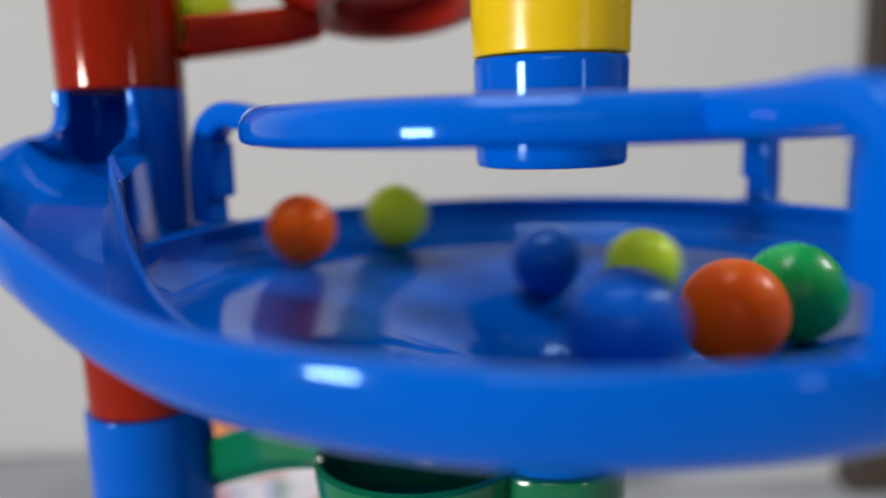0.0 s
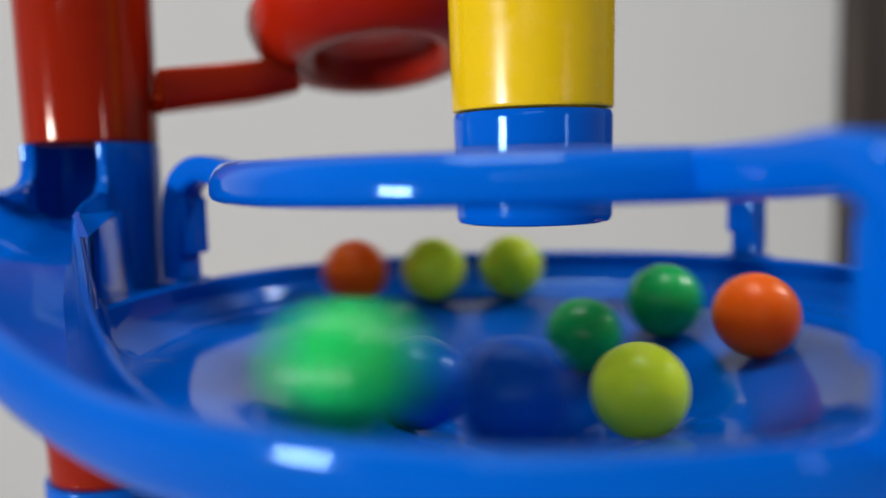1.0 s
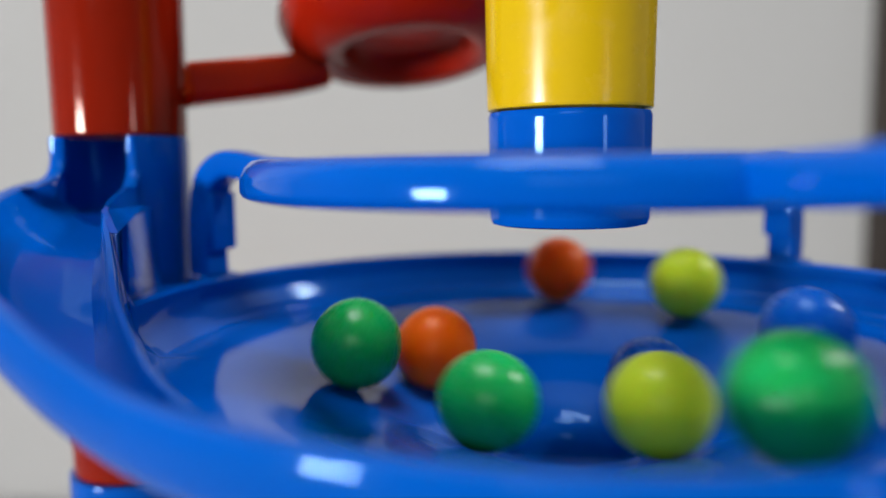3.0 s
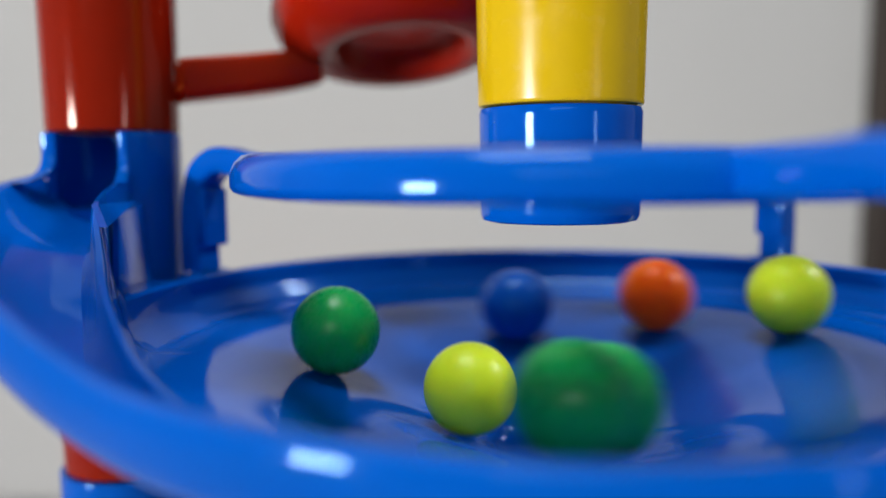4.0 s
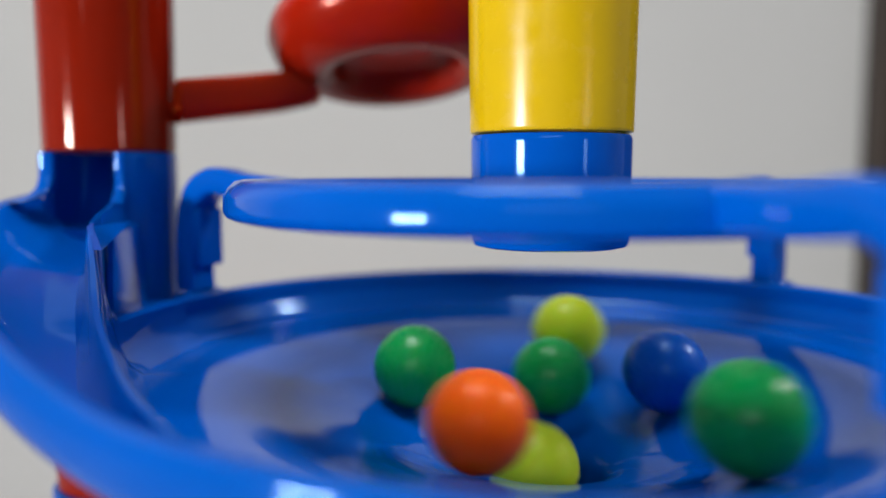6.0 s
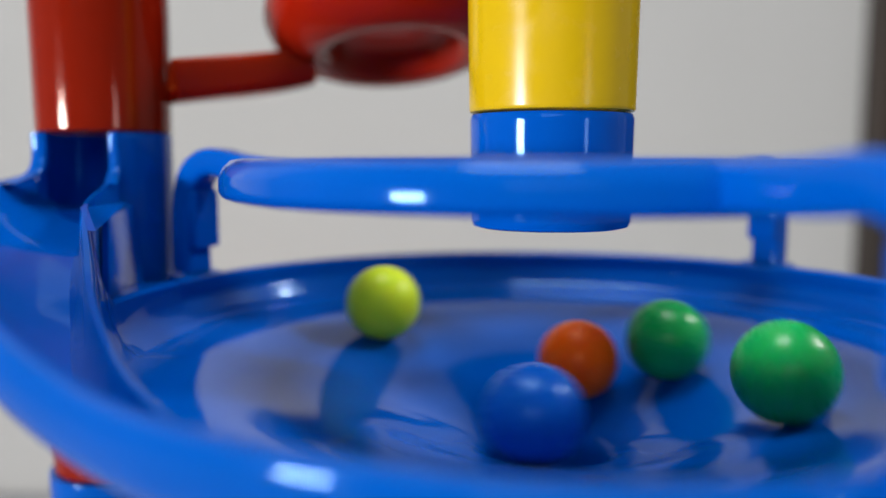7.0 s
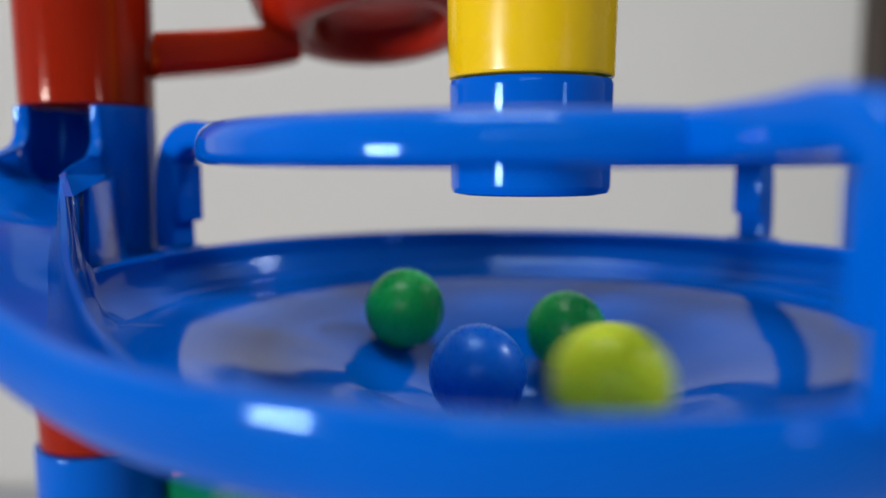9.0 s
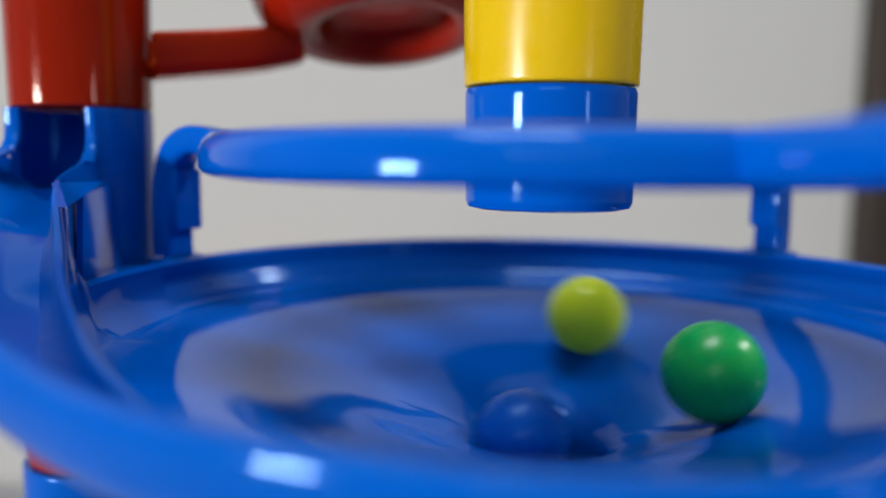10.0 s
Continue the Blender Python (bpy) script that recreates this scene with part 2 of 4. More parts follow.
def smooth_path(pts, n=8):
    """A curve through the points."""
    out = []
    P = [Vector(p) for p in pts]
    for i in range(len(P) - 1):
        a, b, c, d = P[max(i - 1, 0)], P[i], P[i + 1], P[min(i + 2, len(P) - 1)]
        for j in range(n):
            t = j / n
            out.append(0.5 * ((2 * b) + (c - a) * t + (2 * a - 5 * b + 4 * c - d) * t * t + (3 * b - a - 3 * c + d) * t ** 3))
    out.append(P[-1])
    return [tuple(v) for v in out]


def box(bm, x0, x1, y0, y1, z0, z1, bev=0.0):
    vs = [bm.verts.new((x, y, z)) for z in (z0, z1) for y in (y0, y1) for x in (x0, x1)]
    fs = [(0, 1, 3, 2), (4, 6, 7, 5), (0, 4, 5, 1), (2, 3, 7, 6), (0, 2, 6, 4), (1, 5, 7, 3)]
    faces = [bm.faces.new([vs[i] for i in f]) for f in fs]
    if bev:
        bmesh.ops.bevel(bm, geom=list({e for f in faces for e in f.edges}), offset=bev, segments=2, affect="EDGES", profile=0.5)
    return bm


def rounded(w, h, r, n=4):
    """A rounded rectangle as (across, up), centred."""
    out = []
    for cx, cy, a in ((w / 2 - r, h / 2 - r, 0), (-w / 2 + r, h / 2 - r, 90), (-w / 2 + r, -h / 2 + r, 180), (w / 2 - r, -h / 2 + r, 270)):
        for i in range(n + 1):
            b = radians(a + 90 * i / n)
            out.append((cx + r * math.cos(b), cy + r * math.sin(b)))
    return out


# ---- the room ----
def room():
    def slab(name, label, x0, x1, y0, y1, z0, z1, mat, cat):
        o = part(name, box(bmesh.new(), x0, x1, y0, y1, z0, z1), mat, smooth=False, mm=False)
        return tagged(o, label, cat, kind="structure")
    slab("floor", "grey carpeted floor under the marble run", -2.8, 2.5, -3.4, 0.64, -0.06, 0, CARPET, "floor")
    slab("wall_back", "plain warm grey painted wall behind the toy", -2.8, 2.5, 0.54, 0.64, 0, 2.42, WALL, "wall")
    slab("wall_left", "unseen warm grey side wall, toned for bounce light", -2.8, -2.7, -3.3, 0.54, 0, 2.42, WALL_UNSEEN, "wall")
    slab("wall_right", "unseen warm grey side wall, toned for bounce light", 2.4, 2.5, -3.3, 0.54, 0, 2.42, WALL_UNSEEN, "wall")
    slab("wall_front", "unseen warm grey wall behind the camera, toned for bounce light", -2.8, 2.5, -3.4, -3.3, 0, 2.42, WALL_UNSEEN, "wall")
    slab("ceiling", "white painted ceiling", -2.8, 2.5, -3.4, 0.64, 2.42, 2.5, CEIL, "ceiling")


room()


def door_frame():
    """A dark upright edge beyond the toy, built as a shallow door frame on the back wall and placed to fit the camera's
    view.
    """
    e = new("door_frame")
    e.matrix_world = pose(0.334, 0.54, 0)
    tagged(e, "dark brown upright built as a wooden door frame with a closed door", "door frame")
    part("casing", box(bmesh.new(), 0, 0.07, -0.030, -0.001, 0.10, 2.08, 0.003), DARKWOOD, e, mm=False, smooth=False)
    part("stop", box(bmesh.new(), 0.071, 0.09, -0.016, -0.001, 0.0, 2.05, 0.002), DARKWOOD, e, mm=False, smooth=False)
    part("door_leaf", box(bmesh.new(), 0.091, 0.85, -0.010, -0.001, 0.008, 2.05, 0.002), DARKWOOD, e, mm=False, smooth=False)
    part("plinth_block", box(bmesh.new(), -0.004, 0.07, -0.036, -0.001, 0, 0.099, 0.003), BROWN, e, "lighter brown plinth block", mm=False, smooth=False)


door_frame()


def toy_carton():
    """A printed carton on the floor, far out of focus below the bowl."""
    e = new("toy_carton")
    e.matrix_world = pose(-0.10, 0.36, 0, 0, 0, 6)
    tagged(e, "orange and pale printed cardboard toy carton on the floor", "box")
    part("panel", box(bmesh.new(), -0.10, -0.035, 0, 0.12, 0.10, 0.155, 0.002), CARD_ORANGE, e, "orange upper panel", mm=False, smooth=False)
    part("lower_panel", box(bmesh.new(), -0.10, 0.11, 0.001, 0.12, 0.0, 0.099, 0.002), CARD_WHITE, e, "pale speckled lower panel", mm=False, smooth=False)
    rnd = random.Random(4)
    for i in range(70):
        x, z = rnd.uniform(-0.095, 0.10), rnd.uniform(0.004, 0.09) if i < 60 else rnd.uniform(0.105, 0.148)
        x = x if i < 60 else rnd.uniform(-0.095, -0.048)
        w = rnd.uniform(0.004, 0.012)
        part("print_patch", box(bmesh.new(), x, x + w, -0.0012, 0.0005, z, z + rnd.uniform(0.004, 0.01)), rnd.choice(CARD_BITS), e, mm=False, smooth=False)


toy_carton()


def grey_box():
    """A low block on the carpet beyond the column, added for an unidentified grey band; height fitted to the camera's
    view.
    """
    e = new("low_grey_block")
    e.matrix_world = pose(-0.36, 0.40, 0, 0, 0, 2)
    tagged(e, "low matt blue-grey block on the carpet, added for an unidentified grey band", "box")
    part("body", box(bmesh.new(), -0.16, 0.13, 0, 0.13, 0, 0.030, 0.004), BOX_GREY, e, mm=False, smooth=False)
    part("lid", box(bmesh.new(), -0.163, 0.133, -0.003, 0.133, 0.0305, 0.042, 0.004), BOX_GREY, e, mm=False, smooth=False)


grey_box()


# ---- the funnel bowl with its entry chute ----
def lerp_table(a, table):
    """Values at angle a from rows of (angle, value...)."""
    if a <= table[0][0]:
        return table[0][1:]
    for i in range(len(table) - 1):
        p, q = table[i], table[i + 1]
        if a <= q[0]:
            o, e = table[max(i - 1, 0)], table[min(i + 2, len(table) - 1)]
            w = q[0] - p[0]
            u = (a - p[0]) / w
            out = []
            for k in range(1, len(p)):
                m0 = (q[k] - o[k]) / (q[0] - o[0]) * w
                m1 = (e[k] - p[k]) / (e[0] - p[0]) * w
                out.append((2 * u ** 3 - 3 * u ** 2 + 1) * p[k] + (u ** 3 - 2 * u ** 2 + u) * m0 + (3 * u ** 2 - 2 * u ** 3) * q[k] + (u ** 3 - u ** 2) * m1)
            return tuple(out)
    return table[-1][1:]


# angle; height of the divider's top; its radius; chute floor; outer wall's radius; outer wall's top
DIVIDER = [(162, 23.4, 96), (164, 22.4, 94.6), (168, 20.5, 92.0), (176, 18.8, 87.4), (181, 18.0, 84.7), (184, 16.4, 83.2), (190, 11.4, 80.5), (196, 7, 78.8),
           (206, 2, 76.8), (215, -2, 75.7), (225, -6, 73.8), (236, -9.85, 72.4), (250, -9.9, 72.5), (522, -9.9, 72.5)]
CHUTE = [(162, 12.5, 119.5, 23), (168, 11, 117, 21.4), (176, 8.5, 112.5, 18.3), (184, 3.5, 107.5, 16.2), (190, -2, 103.6, 14.6), (197, -5.5, 99.8, 13),
         (203, -7.4, 96, 11.2), (210, -8.6, 91.8, 8.3), (218, -9.3, 87.6, 4.3), (226, -9.7, 84.4, 1.2), (236, -9.9, 83.0, 0.0), (248, -9.9, 82.6, -0.4), (262, -9.9, 82.7, -0.6), (285, -9.9, 82.6, -0.5), (310, -9.9, 81.8, -0.2), (335, -9.9, 81, 0), (522, -9.9, 81, 0)]
FLOOR = [(10.8, -38), (10.9, -31.5), (11.6, -29.4), (13, -27.9), (16, -26.0), (20, -23.9), (25, -21.8), (30, -19.6), (35, -17.4), (40, -15.6), (46, -13.9),
         (51, -12.8), (55, -11.75), (59, -10.95), (62, -10.5), (65, -10.15), (67, -10.0)]


def front_dip(r, a):
    """Lowers the floor on the front side so that near balls fit the camera's view."""
    return 1.4 * max(-math.sin(radians(a)), 0) * min(max((r - 16) / 10, 0), 1) * min(max((64 - r) / 12, 0), 1)


def bowl_section(a):
    zt, rt = lerp_table(a, DIVIDER)
    zc, ro, zo = lerp_table(a, CHUTE)
    pts = [(r, z - front_dip(r, a)) for r, z in FLOOR]
    low = -9.9
    rise = max(zt - low, 0)
    entry = min(max((184 - a) / 4, 0), 1)        # 1 beside the column, where the bowl keeps its own low rim
    own = [(76.1, -9.9), (79.2, -7.4), (80.65, -4.6), (81.0, -0.7), (82.0, 0), (min(84.3, rt - 1.2), -0.3), (rt - 0.9, -1.2)]
    high = [(rt - 7 * q - 1, low + 0.02 * rise) for q in [min(rise / 12, 1)]]
    k = min(rise / 12, 1)
    high += [(rt - 4.6 * k - 0.8, low + 0.09 * rise), (rt - 2.8 * k - 0.6, low + 0.26 * rise), (rt - 1.6 * k - 0.4, low + 0.55 * rise),
             (rt - 0.9 * k - 0.35, low + 0.76 * rise), (rt - 0.5 * k - 0.3, low + 0.9 * rise), (rt - 0.25, low + 0.98 * rise)]
    pts += [(p[0] * entry + q[0] * (1 - entry), p[1] * entry + q[1] * (1 - entry)) for p, q in zip(own, high)]
    pts += [(rt, zt), (rt + 0.9, zt), (rt + 1.3, zt - 0.06 * max(zt - zc, 0)), (rt + 1.8, zc + 0.4 * max(zt - zc, 0)), (rt + 3.2, zc + 0.08 * max(zt - zc, 0))]
    h = zo - zc
    plain = min(max((a - 226) / 22, 0), 1)        # 1 where the chute has become the bowl's wall
    r0 = rt + 3.6
    for u, step_r in ((0.0, 0), (0.2, 0), (0.4, 0), (0.58, -0.1), (0.62, 0.25), (0.76, 0.2), (0.80, 0.0), (0.90, 0), (0.96, 0)):
        pts.append((r0 + (ro - r0) * (1 - (1 - u) ** (1.2 + 0.9 * plain)) + step_r * plain, zc + h * u ** (2.4 - 0.9 * plain)))
    pts += [(ro + 0.2, zo - 0.35), (ro + 1.0, zo), (ro + 2.5, zo), (ro + 3.3, zo - 0.4),
            (ro + 3.7, zo - 1.4), (ro + 3.7, zo - 4.6), (ro + 3.2, zo - 7.0), (ro + 1.9, zo - 9.6), (ro - 0.6, zo - 11.8), (ro - 6, zc + 0.2 * h * (1 - plain) - 3.6), (max(ro - 14, 68), min(zc - 3.4, -13.6)),
            (66, -13.8), (58, -14.8), (40, -19.6), (20, -26.4), (14.4, -30.5), (13.6, -38)]
    return pts


def funnel_bowl():
    e = thing("funnel_bowl", "large glossy blue plastic funnel bowl with a spiral entry chute", "marble run", at=(0, 0, 0))
    bm = bmesh.new()
    step = 1.0
    n = int(360 / step) + 1
    rings = []
    for i in range(n):
        a = 162 + i * step
        c, s = math.cos(radians(a)), math.sin(radians(a))
        rings.append([bm.verts.new((r * c, r * s, z)) for r, z in bowl_section(a)])
    for A, B in zip(rings, rings[1:]):
        k = len(A)
        for j in range(k):
            j2 = (j + 1) % k
            bm.faces.new((A[j], A[j2], B[j2], B[j]))
    bm.faces.new(rings[0])
    bm.faces.new(rings[-1][::-1])
    part("bowl", bm, BLUE, e, weld=False)
    part("spout", lathe(bmesh.new(), tube_profile(12.8, 13.3, -56, -37.5, 1.8), 64), BLUE, e)
    # the flat flange at the divider's corner
    bm = bmesh.new()
    tri = [(-84.9, -2, 17.7), (-89.2, 28, 16.9), (-79.2, -12, 14.2)]
    lo = [bm.verts.new((x - 1.0, y, z)) for x, y, z in tri]
    hi = [bm.verts.new((x + 0.3, y, z)) for x, y, z in tri]
    bm.faces.new(hi)
    bm.faces.new(lo[::-1])
    for i in range(3):
        bm.faces.new((lo[i], lo[(i + 1) % 3], hi[(i + 1) % 3], hi[i]))
    part("flange", bm, BLUE, e, smooth=False)
    # the flat web between divider and column, angled to mirror the wall towards the camera
    bm = bmesh.new()
    quad = [(-84.9, 6.0, -3.0), (-87.8, 33.0, -3.0), (-88.3, 29.8, 16.4), (-86.2, 11.0, 15.0)]
    lo = [bm.verts.new((x - 1.2, y, z)) for x, y, z in quad]
    hi = [bm.verts.new((x, y, z)) for x, y, z in quad]
    bm.faces.new(hi)
    bm.faces.new(lo[::-1])
    for i in range(4):
        bm.faces.new((lo[i], lo[(i + 1) % 4], hi[(i + 1) % 4], hi[i]))
    part("web", bm, BLUE, e, smooth=False)
    # clip seats on the rim
    for a in (154, 42, -73.8):
        path = [((86.5) * math.cos(radians(a + d)), 86.5 * math.sin(radians(a + d)), -0.6) for d in range(-4, 5, 2)]
        part("clip_seat", sweep(bmesh.new(), path, rounded(4.5, 1.6, 0.6, 2)), BLUE, e)
    return e


funnel_bowl()


# ---- the bridge that holds the upper tube over the bowl ----
def leg(bm, a, inner, outer, w, arch):
    c, s = math.cos(radians(a)), math.sin(radians(a))
    prof = [(inner, 23.2), (outer - 18, 23.4 + 0.5 * arch), (outer - 10, 23.9 + arch), (outer - 6, 23.0 + arch), (outer - 3.0, 21.0 + 0.6 * arch), (outer - 1.5, 17.2), (outer - 0.9, 12), (outer - 0.7, 5), (outer - 0.9, 0.3)]
    path = smooth_path([(r * c, r * s, z) for r, z in prof], 5)
    # the section turns with the path
    rings = []
    side = Vector((-s, c, 0))
    for i, p in enumerate(path):
        d = Vector(path[min(i + 1, len(path) - 1)]) - Vector(path[max(i - 1, 0)])
        d.normalize()
        up = side.cross(d)
        rings.append([bm.verts.new(Vector(p) + side * u + up * v) for u, v in rounded(w, 6.0, 1.4, 3)])
    for A, B in zip(rings, rings[1:]):
        for j in range(len(A)):
            j2 = (j + 1) % len(A)
            bm.faces.new((A[j], B[j], B[j2], A[j2]))
    bm.faces.new(rings[0][::-1])
    bm.faces.new(rings[-1])
    return bm


def bridge():
    e = thing("tube_bridge", "glossy blue plastic bridge ring on three legs clipped to the bowl", "marble run", at=(0, 0, 0))
    ring = [(58.98, 20.9), (59.0, 21.3), (58.98, 23.1), (58.85, 23.7), (58.25, 25.0), (57.0, 26.1), (55.6, 26.4), (53.0, 26.0), (51.6, 24.8), (51.0, 23.0), (47.0, 22.8), (46.2, 22.2), (46.2, 20.2), (47.0, 19.6), (54.0, 19.6), (57.0, 19.5), (58.5, 20.2)]
    part("ring", lathe(bmesh.new(), ring, 128), BLUE, e)
    sock = [(13.2, 14.0), (14.2, 14.3), (14.6, 15.2), (14.62, 15.8), (14.84, 33.0), (14.85, 33.6), (14.6, 34.3), (13.9, 34.5), (12.2, 34.5), (12.2, 14.0)]
    for a in (154, 42, -73.8):
        c, s = math.cos(radians(a)), math.sin(radians(a))
        part("spoke", sweep(bmesh.new(), [(r * c, r * s, 23.0) for r in (14, 20, 30, 40, 52)], rounded(8.0, 4.4, 1.2, 3)), BLUE, e)
    part("socket", lathe(bmesh.new(), sock, 80), BLUE, e)
    for a, wide, arch in ((154, 8.0, 2.0), (42, 7.5, 0.2), (-73.8, 10.5, 0.2)):
        l = part("leg", leg(bmesh.new(), a, 56, 88, wide, arch), BLUE, e)
        # the clip's short inner tongue
        bm = box(bmesh.new(), -1.4, 1.5, -wide * 0.48, wide * 0.48, 6.2, 19.5, 0.5)
        bmesh.ops.transform(bm, matrix=Matrix.Rotation(radians(a), 4, "Z") @ Matrix.Translation((83.4, 0, 0)), verts=bm.verts)
        part("tongue", bm, BLUE, l)
    return e


bridge()


def straight_tube(name, label, material, cx, cy, z0, z1, r0, r1):
    e = thing(name, label, "tube", "marble run tubes", at=(cx, cy, z0))
    part("pipe", lathe(bmesh.new(), tube_profile(r0, r1, 0, z1 - z0, 1.7, 0.5), 80), material, e)
    part("foot_rim", lathe(bmesh.new(), tube_profile(r0 - 1.75, r0 - 1.75, 0.3, 3.0, 1.0, 0.25), 80), material, e)
    return e


straight_tube("yellow_tube", "glossy yellow plastic tube standing in the blue bridge", YELLOW, 0, 0, 34.7, 118, 15.0, 16.3)
CX, CY = -99.1, 42.5
straight_tube("red_tube", "glossy red plastic column tube above the blue connector", RED, CX, CY, 32.5, 118, 14.9, 15.9)
straight_tube("red_tube", "glossy red plastic column tube below the bowl", RED, CX, CY, -47, -20.4, 14.6, 15.2)
straight_tube("blue_tube", "glossy blue plastic column tube", BLUE, CX, CY, -126, -47.3, 15.0, 15.7)
straight_tube("red_tube", "glossy red plastic column tube near the floor", RED, CX, CY, -204, -126.3, 15.0, 15.7)
straight_tube("blue_tube", "glossy blue plastic column tube on its base", BLUE, CX, CY, -304, -204.3, 15.0, 15.7)


def connector():
    """The column piece whose open side lets the balls out into the chute."""
    e = thing("column_connector", "blue plastic column connector with an open outlet side", "marble run", at=(CX, CY, -20))
    part("sleeve", lathe(bmesh.new(), tube_profile(14.4, 14.7, 0, 16.5, 1.6, 0.4), 80), BLUE, e)
    part("spine", lathe(bmesh.new(), tube_profile(14.85, 14.9, 16.52, 33.3, 1.6, 0.02), 36, a0=-52, a1=72), BLUE, e)
    part("hood", lathe(bmesh.new(), [(14.9, 33.3), (14.95, 51.0), (14.95, 51.7), (14.7, 52.3), (14.2, 52.48), (13.3, 52.48), (13.3, 33.3)], 60, a0=-60, a1=221), BLUE, e)
    part("ramp", lathe(bmesh.new(), [(0.3, 35.4), (13.2, 35.0), (13.2, 32.4), (0.3, 32.8)], 48), BLUE, e)
    # jambs that flare into the chute's walls
    for a, sx, thick in ((-60, 0.6, 2.4), (221, -1, 3.6)):
        c, s = math.cos(radians(a)), math.sin(radians(a))
        path = smooth_path([(13.9 * c, 13.9 * s, 52.2), (14.0 * c, 14.0 * s, 47), (14.3 * c + 0.2 * sx, 14.4 * s - 0.7, 44.2), (14.4 * c + 1.0 * sx, 14.6 * s - 3.2, 42.6), (14.6 * c + 2.6 * sx, 14.6 * s - 7, 41.2)], 5)
        bm = bmesh.new()
        rings = [[bm.verts.new((p[0] + x, p[1] + y, p[2])) for x, y in rounded(thick, thick, 0.8, 2)] for p in path]
        for A, B in zip(rings, rings[1:]):
            for j in range(len(A)):
                bm.faces.new((A[j], B[j], B[(j + 1) % len(A)], A[(j + 1) % len(A)]))
        bm.faces.new(rings[0][::-1])
        bm.faces.new(rings[-1])
        part("jamb", bm, BLUE, e)
    return e


connector()


# ---- the red feeder behind ----
def red_feeder():
    e = thing("red_feeder", "glossy red plastic swirl cup with a feeder track to the column", "marble run", at=(-37, 65, 45.2))
    tilt = Matrix.Translation((0, 0, 6.6)) @ Matrix.Rotation(radians(-13), 4, "X") @ Matrix.Rotation(radians(-5), 4, "Y")
    cup = [(0.3, 9.4), (9, 9.2), (13.4, 8.4), (15.2, 7.0), (16.0, 5.2), (16.6, 3.6), (17.6, 2.3), (19.2, 1.4), (21.4, 1.0), (24, 1.3), (27, 2.6), (29.8, 4.9), (32.2, 8.2), (33.4, 11.6),
           (33.2, 14.8), (31.5, 18.0), (29.5, 20.5), (28.8, 23.0), (28.8, 60), (27.2, 60), (26.8, 12.5), (0.3, 12)]
    bm = lathe(bmesh.new(), cup, 96)
    bmesh.ops.transform(bm, matrix=Matrix.Translation((5, 2, 0)) @ tilt, verts=bm.verts)
    part("cup", bm, RED_SATIN_LIFTED, e)
    u = [(-9.5, 7.4), (-10.6, 8.0), (-11.2, 7.2), (-11.0, 0.4), (-9.5, -1.8), (-4, -2.6), (4, -2.6), (9.5, -1.8), (11.0, 0.4), (11.2, 7.2), (10.6, 8.0), (9.5, 7.4),
         (9.2, 2.0), (4, -0.2), (-4, -0.2), (-9.2, 2.0)]
    path = smooth_path([(-22, 10, 3.0), (-29, 5.0, 1.0), (-36, -0.5, -0.4), (-44, -8, -1.9), (-52, -16.5, -3.6)], 8)
    part("track", sweep(bmesh.new(), path, u), RED_SATIN_LIFTED, e)
    return e


red_feeder()


# ---- the green run below ----
def green_run():
    e = thing("green_track", "glossy green plastic exit track below the funnel bowl", "marble run", at=(0, 0, -60))
    part("collar", lathe(bmesh.new(), tube_profile(14.6, 15.2, 0, 15, 1.8, 0.8), 72), GREEN, e)
    u = [(-9.5, 9), (-10.4, 10), (-11.6, 9.6), (-11.6, 1), (-9, -2.2), (9, -2.2), (11.6, 1), (11.6, 9.6), (10.4, 10), (9.5, 9), (9.2, 2.0), (6, 0), (-6, 0), (-9.2, 2.0)]
    path = smooth_path([(-38, 16, 9.5), (-46, 21, 8.4), (-56, 29, 4.5), (-68, 40, -2.5), (-80, 51, -10), (-92, 62, -16)], 8)
    part("track", sweep(bmesh.new(), path, u), GREEN, e)
    cup = [(17, 7), (18.5, 9), (19.3, 15.2), (20.4, 16.2), (21.4, 15.4), (20.4, 5), (18, -2), (8, -4), (8, -2), (16, 1)]
    part("cup", lathe(bmesh.new(), cup, 72, cx=-28, cy=0), GREEN, e)
    return e


green_run()
straight_tube("green_tube", "green plastic tower tube under the bowl", GREEN, 0, 0, -204, -60.3, 15.0, 15.6)
straight_tube("blue_tube", "blue plastic tower tube on its base", BLUE, 0, 0, -304, -204.3, 15.0, 15.6)


def base_plate(cx, cy):
    e = thing("base_plate", "round blue plastic base plate on the carpet", "base", "bases", at=(cx, cy, -310))
    part("plate", lathe(bmesh.new(), [(16, 6), (17, 9), (14.5, 9), (14.5, 3), (0.5, 3), (0.5, 0), (45, 0), (46, 1.5), (44, 4), (30, 5)], 72), BLUE, e)
    return e


base_plate(0, 0)
base_plate(CX, CY)


# ---- the balls ----
def ball(material, word):
    """A moulded ball, 16.6 mm, with the faint seam where its halves meet."""
    bm = bmesh.new()
    bmesh.ops.create_uvsphere(bm, u_segments=48, v_segments=30, radius=8.3)
    for v in bm.verts:
        if abs(v.co.z) < 0.2:
            v.co *= 0.9965
    bmesh.ops.rotate(bm, cent=(0, 0, 0), matrix=Matrix.Rotation(radians(random.uniform(20, 160)), 3, "X"), verts=bm.verts)
    o = part("ball", bm, material)
    return tagged(o, word + " plastic ball rolling in the blue bowl", "ball", "marble run balls")


orange_1, orange_2 = ball(BALL_ORANGE, "bright orange smooth"), ball(BALL_ORANGE, "bright orange smooth")
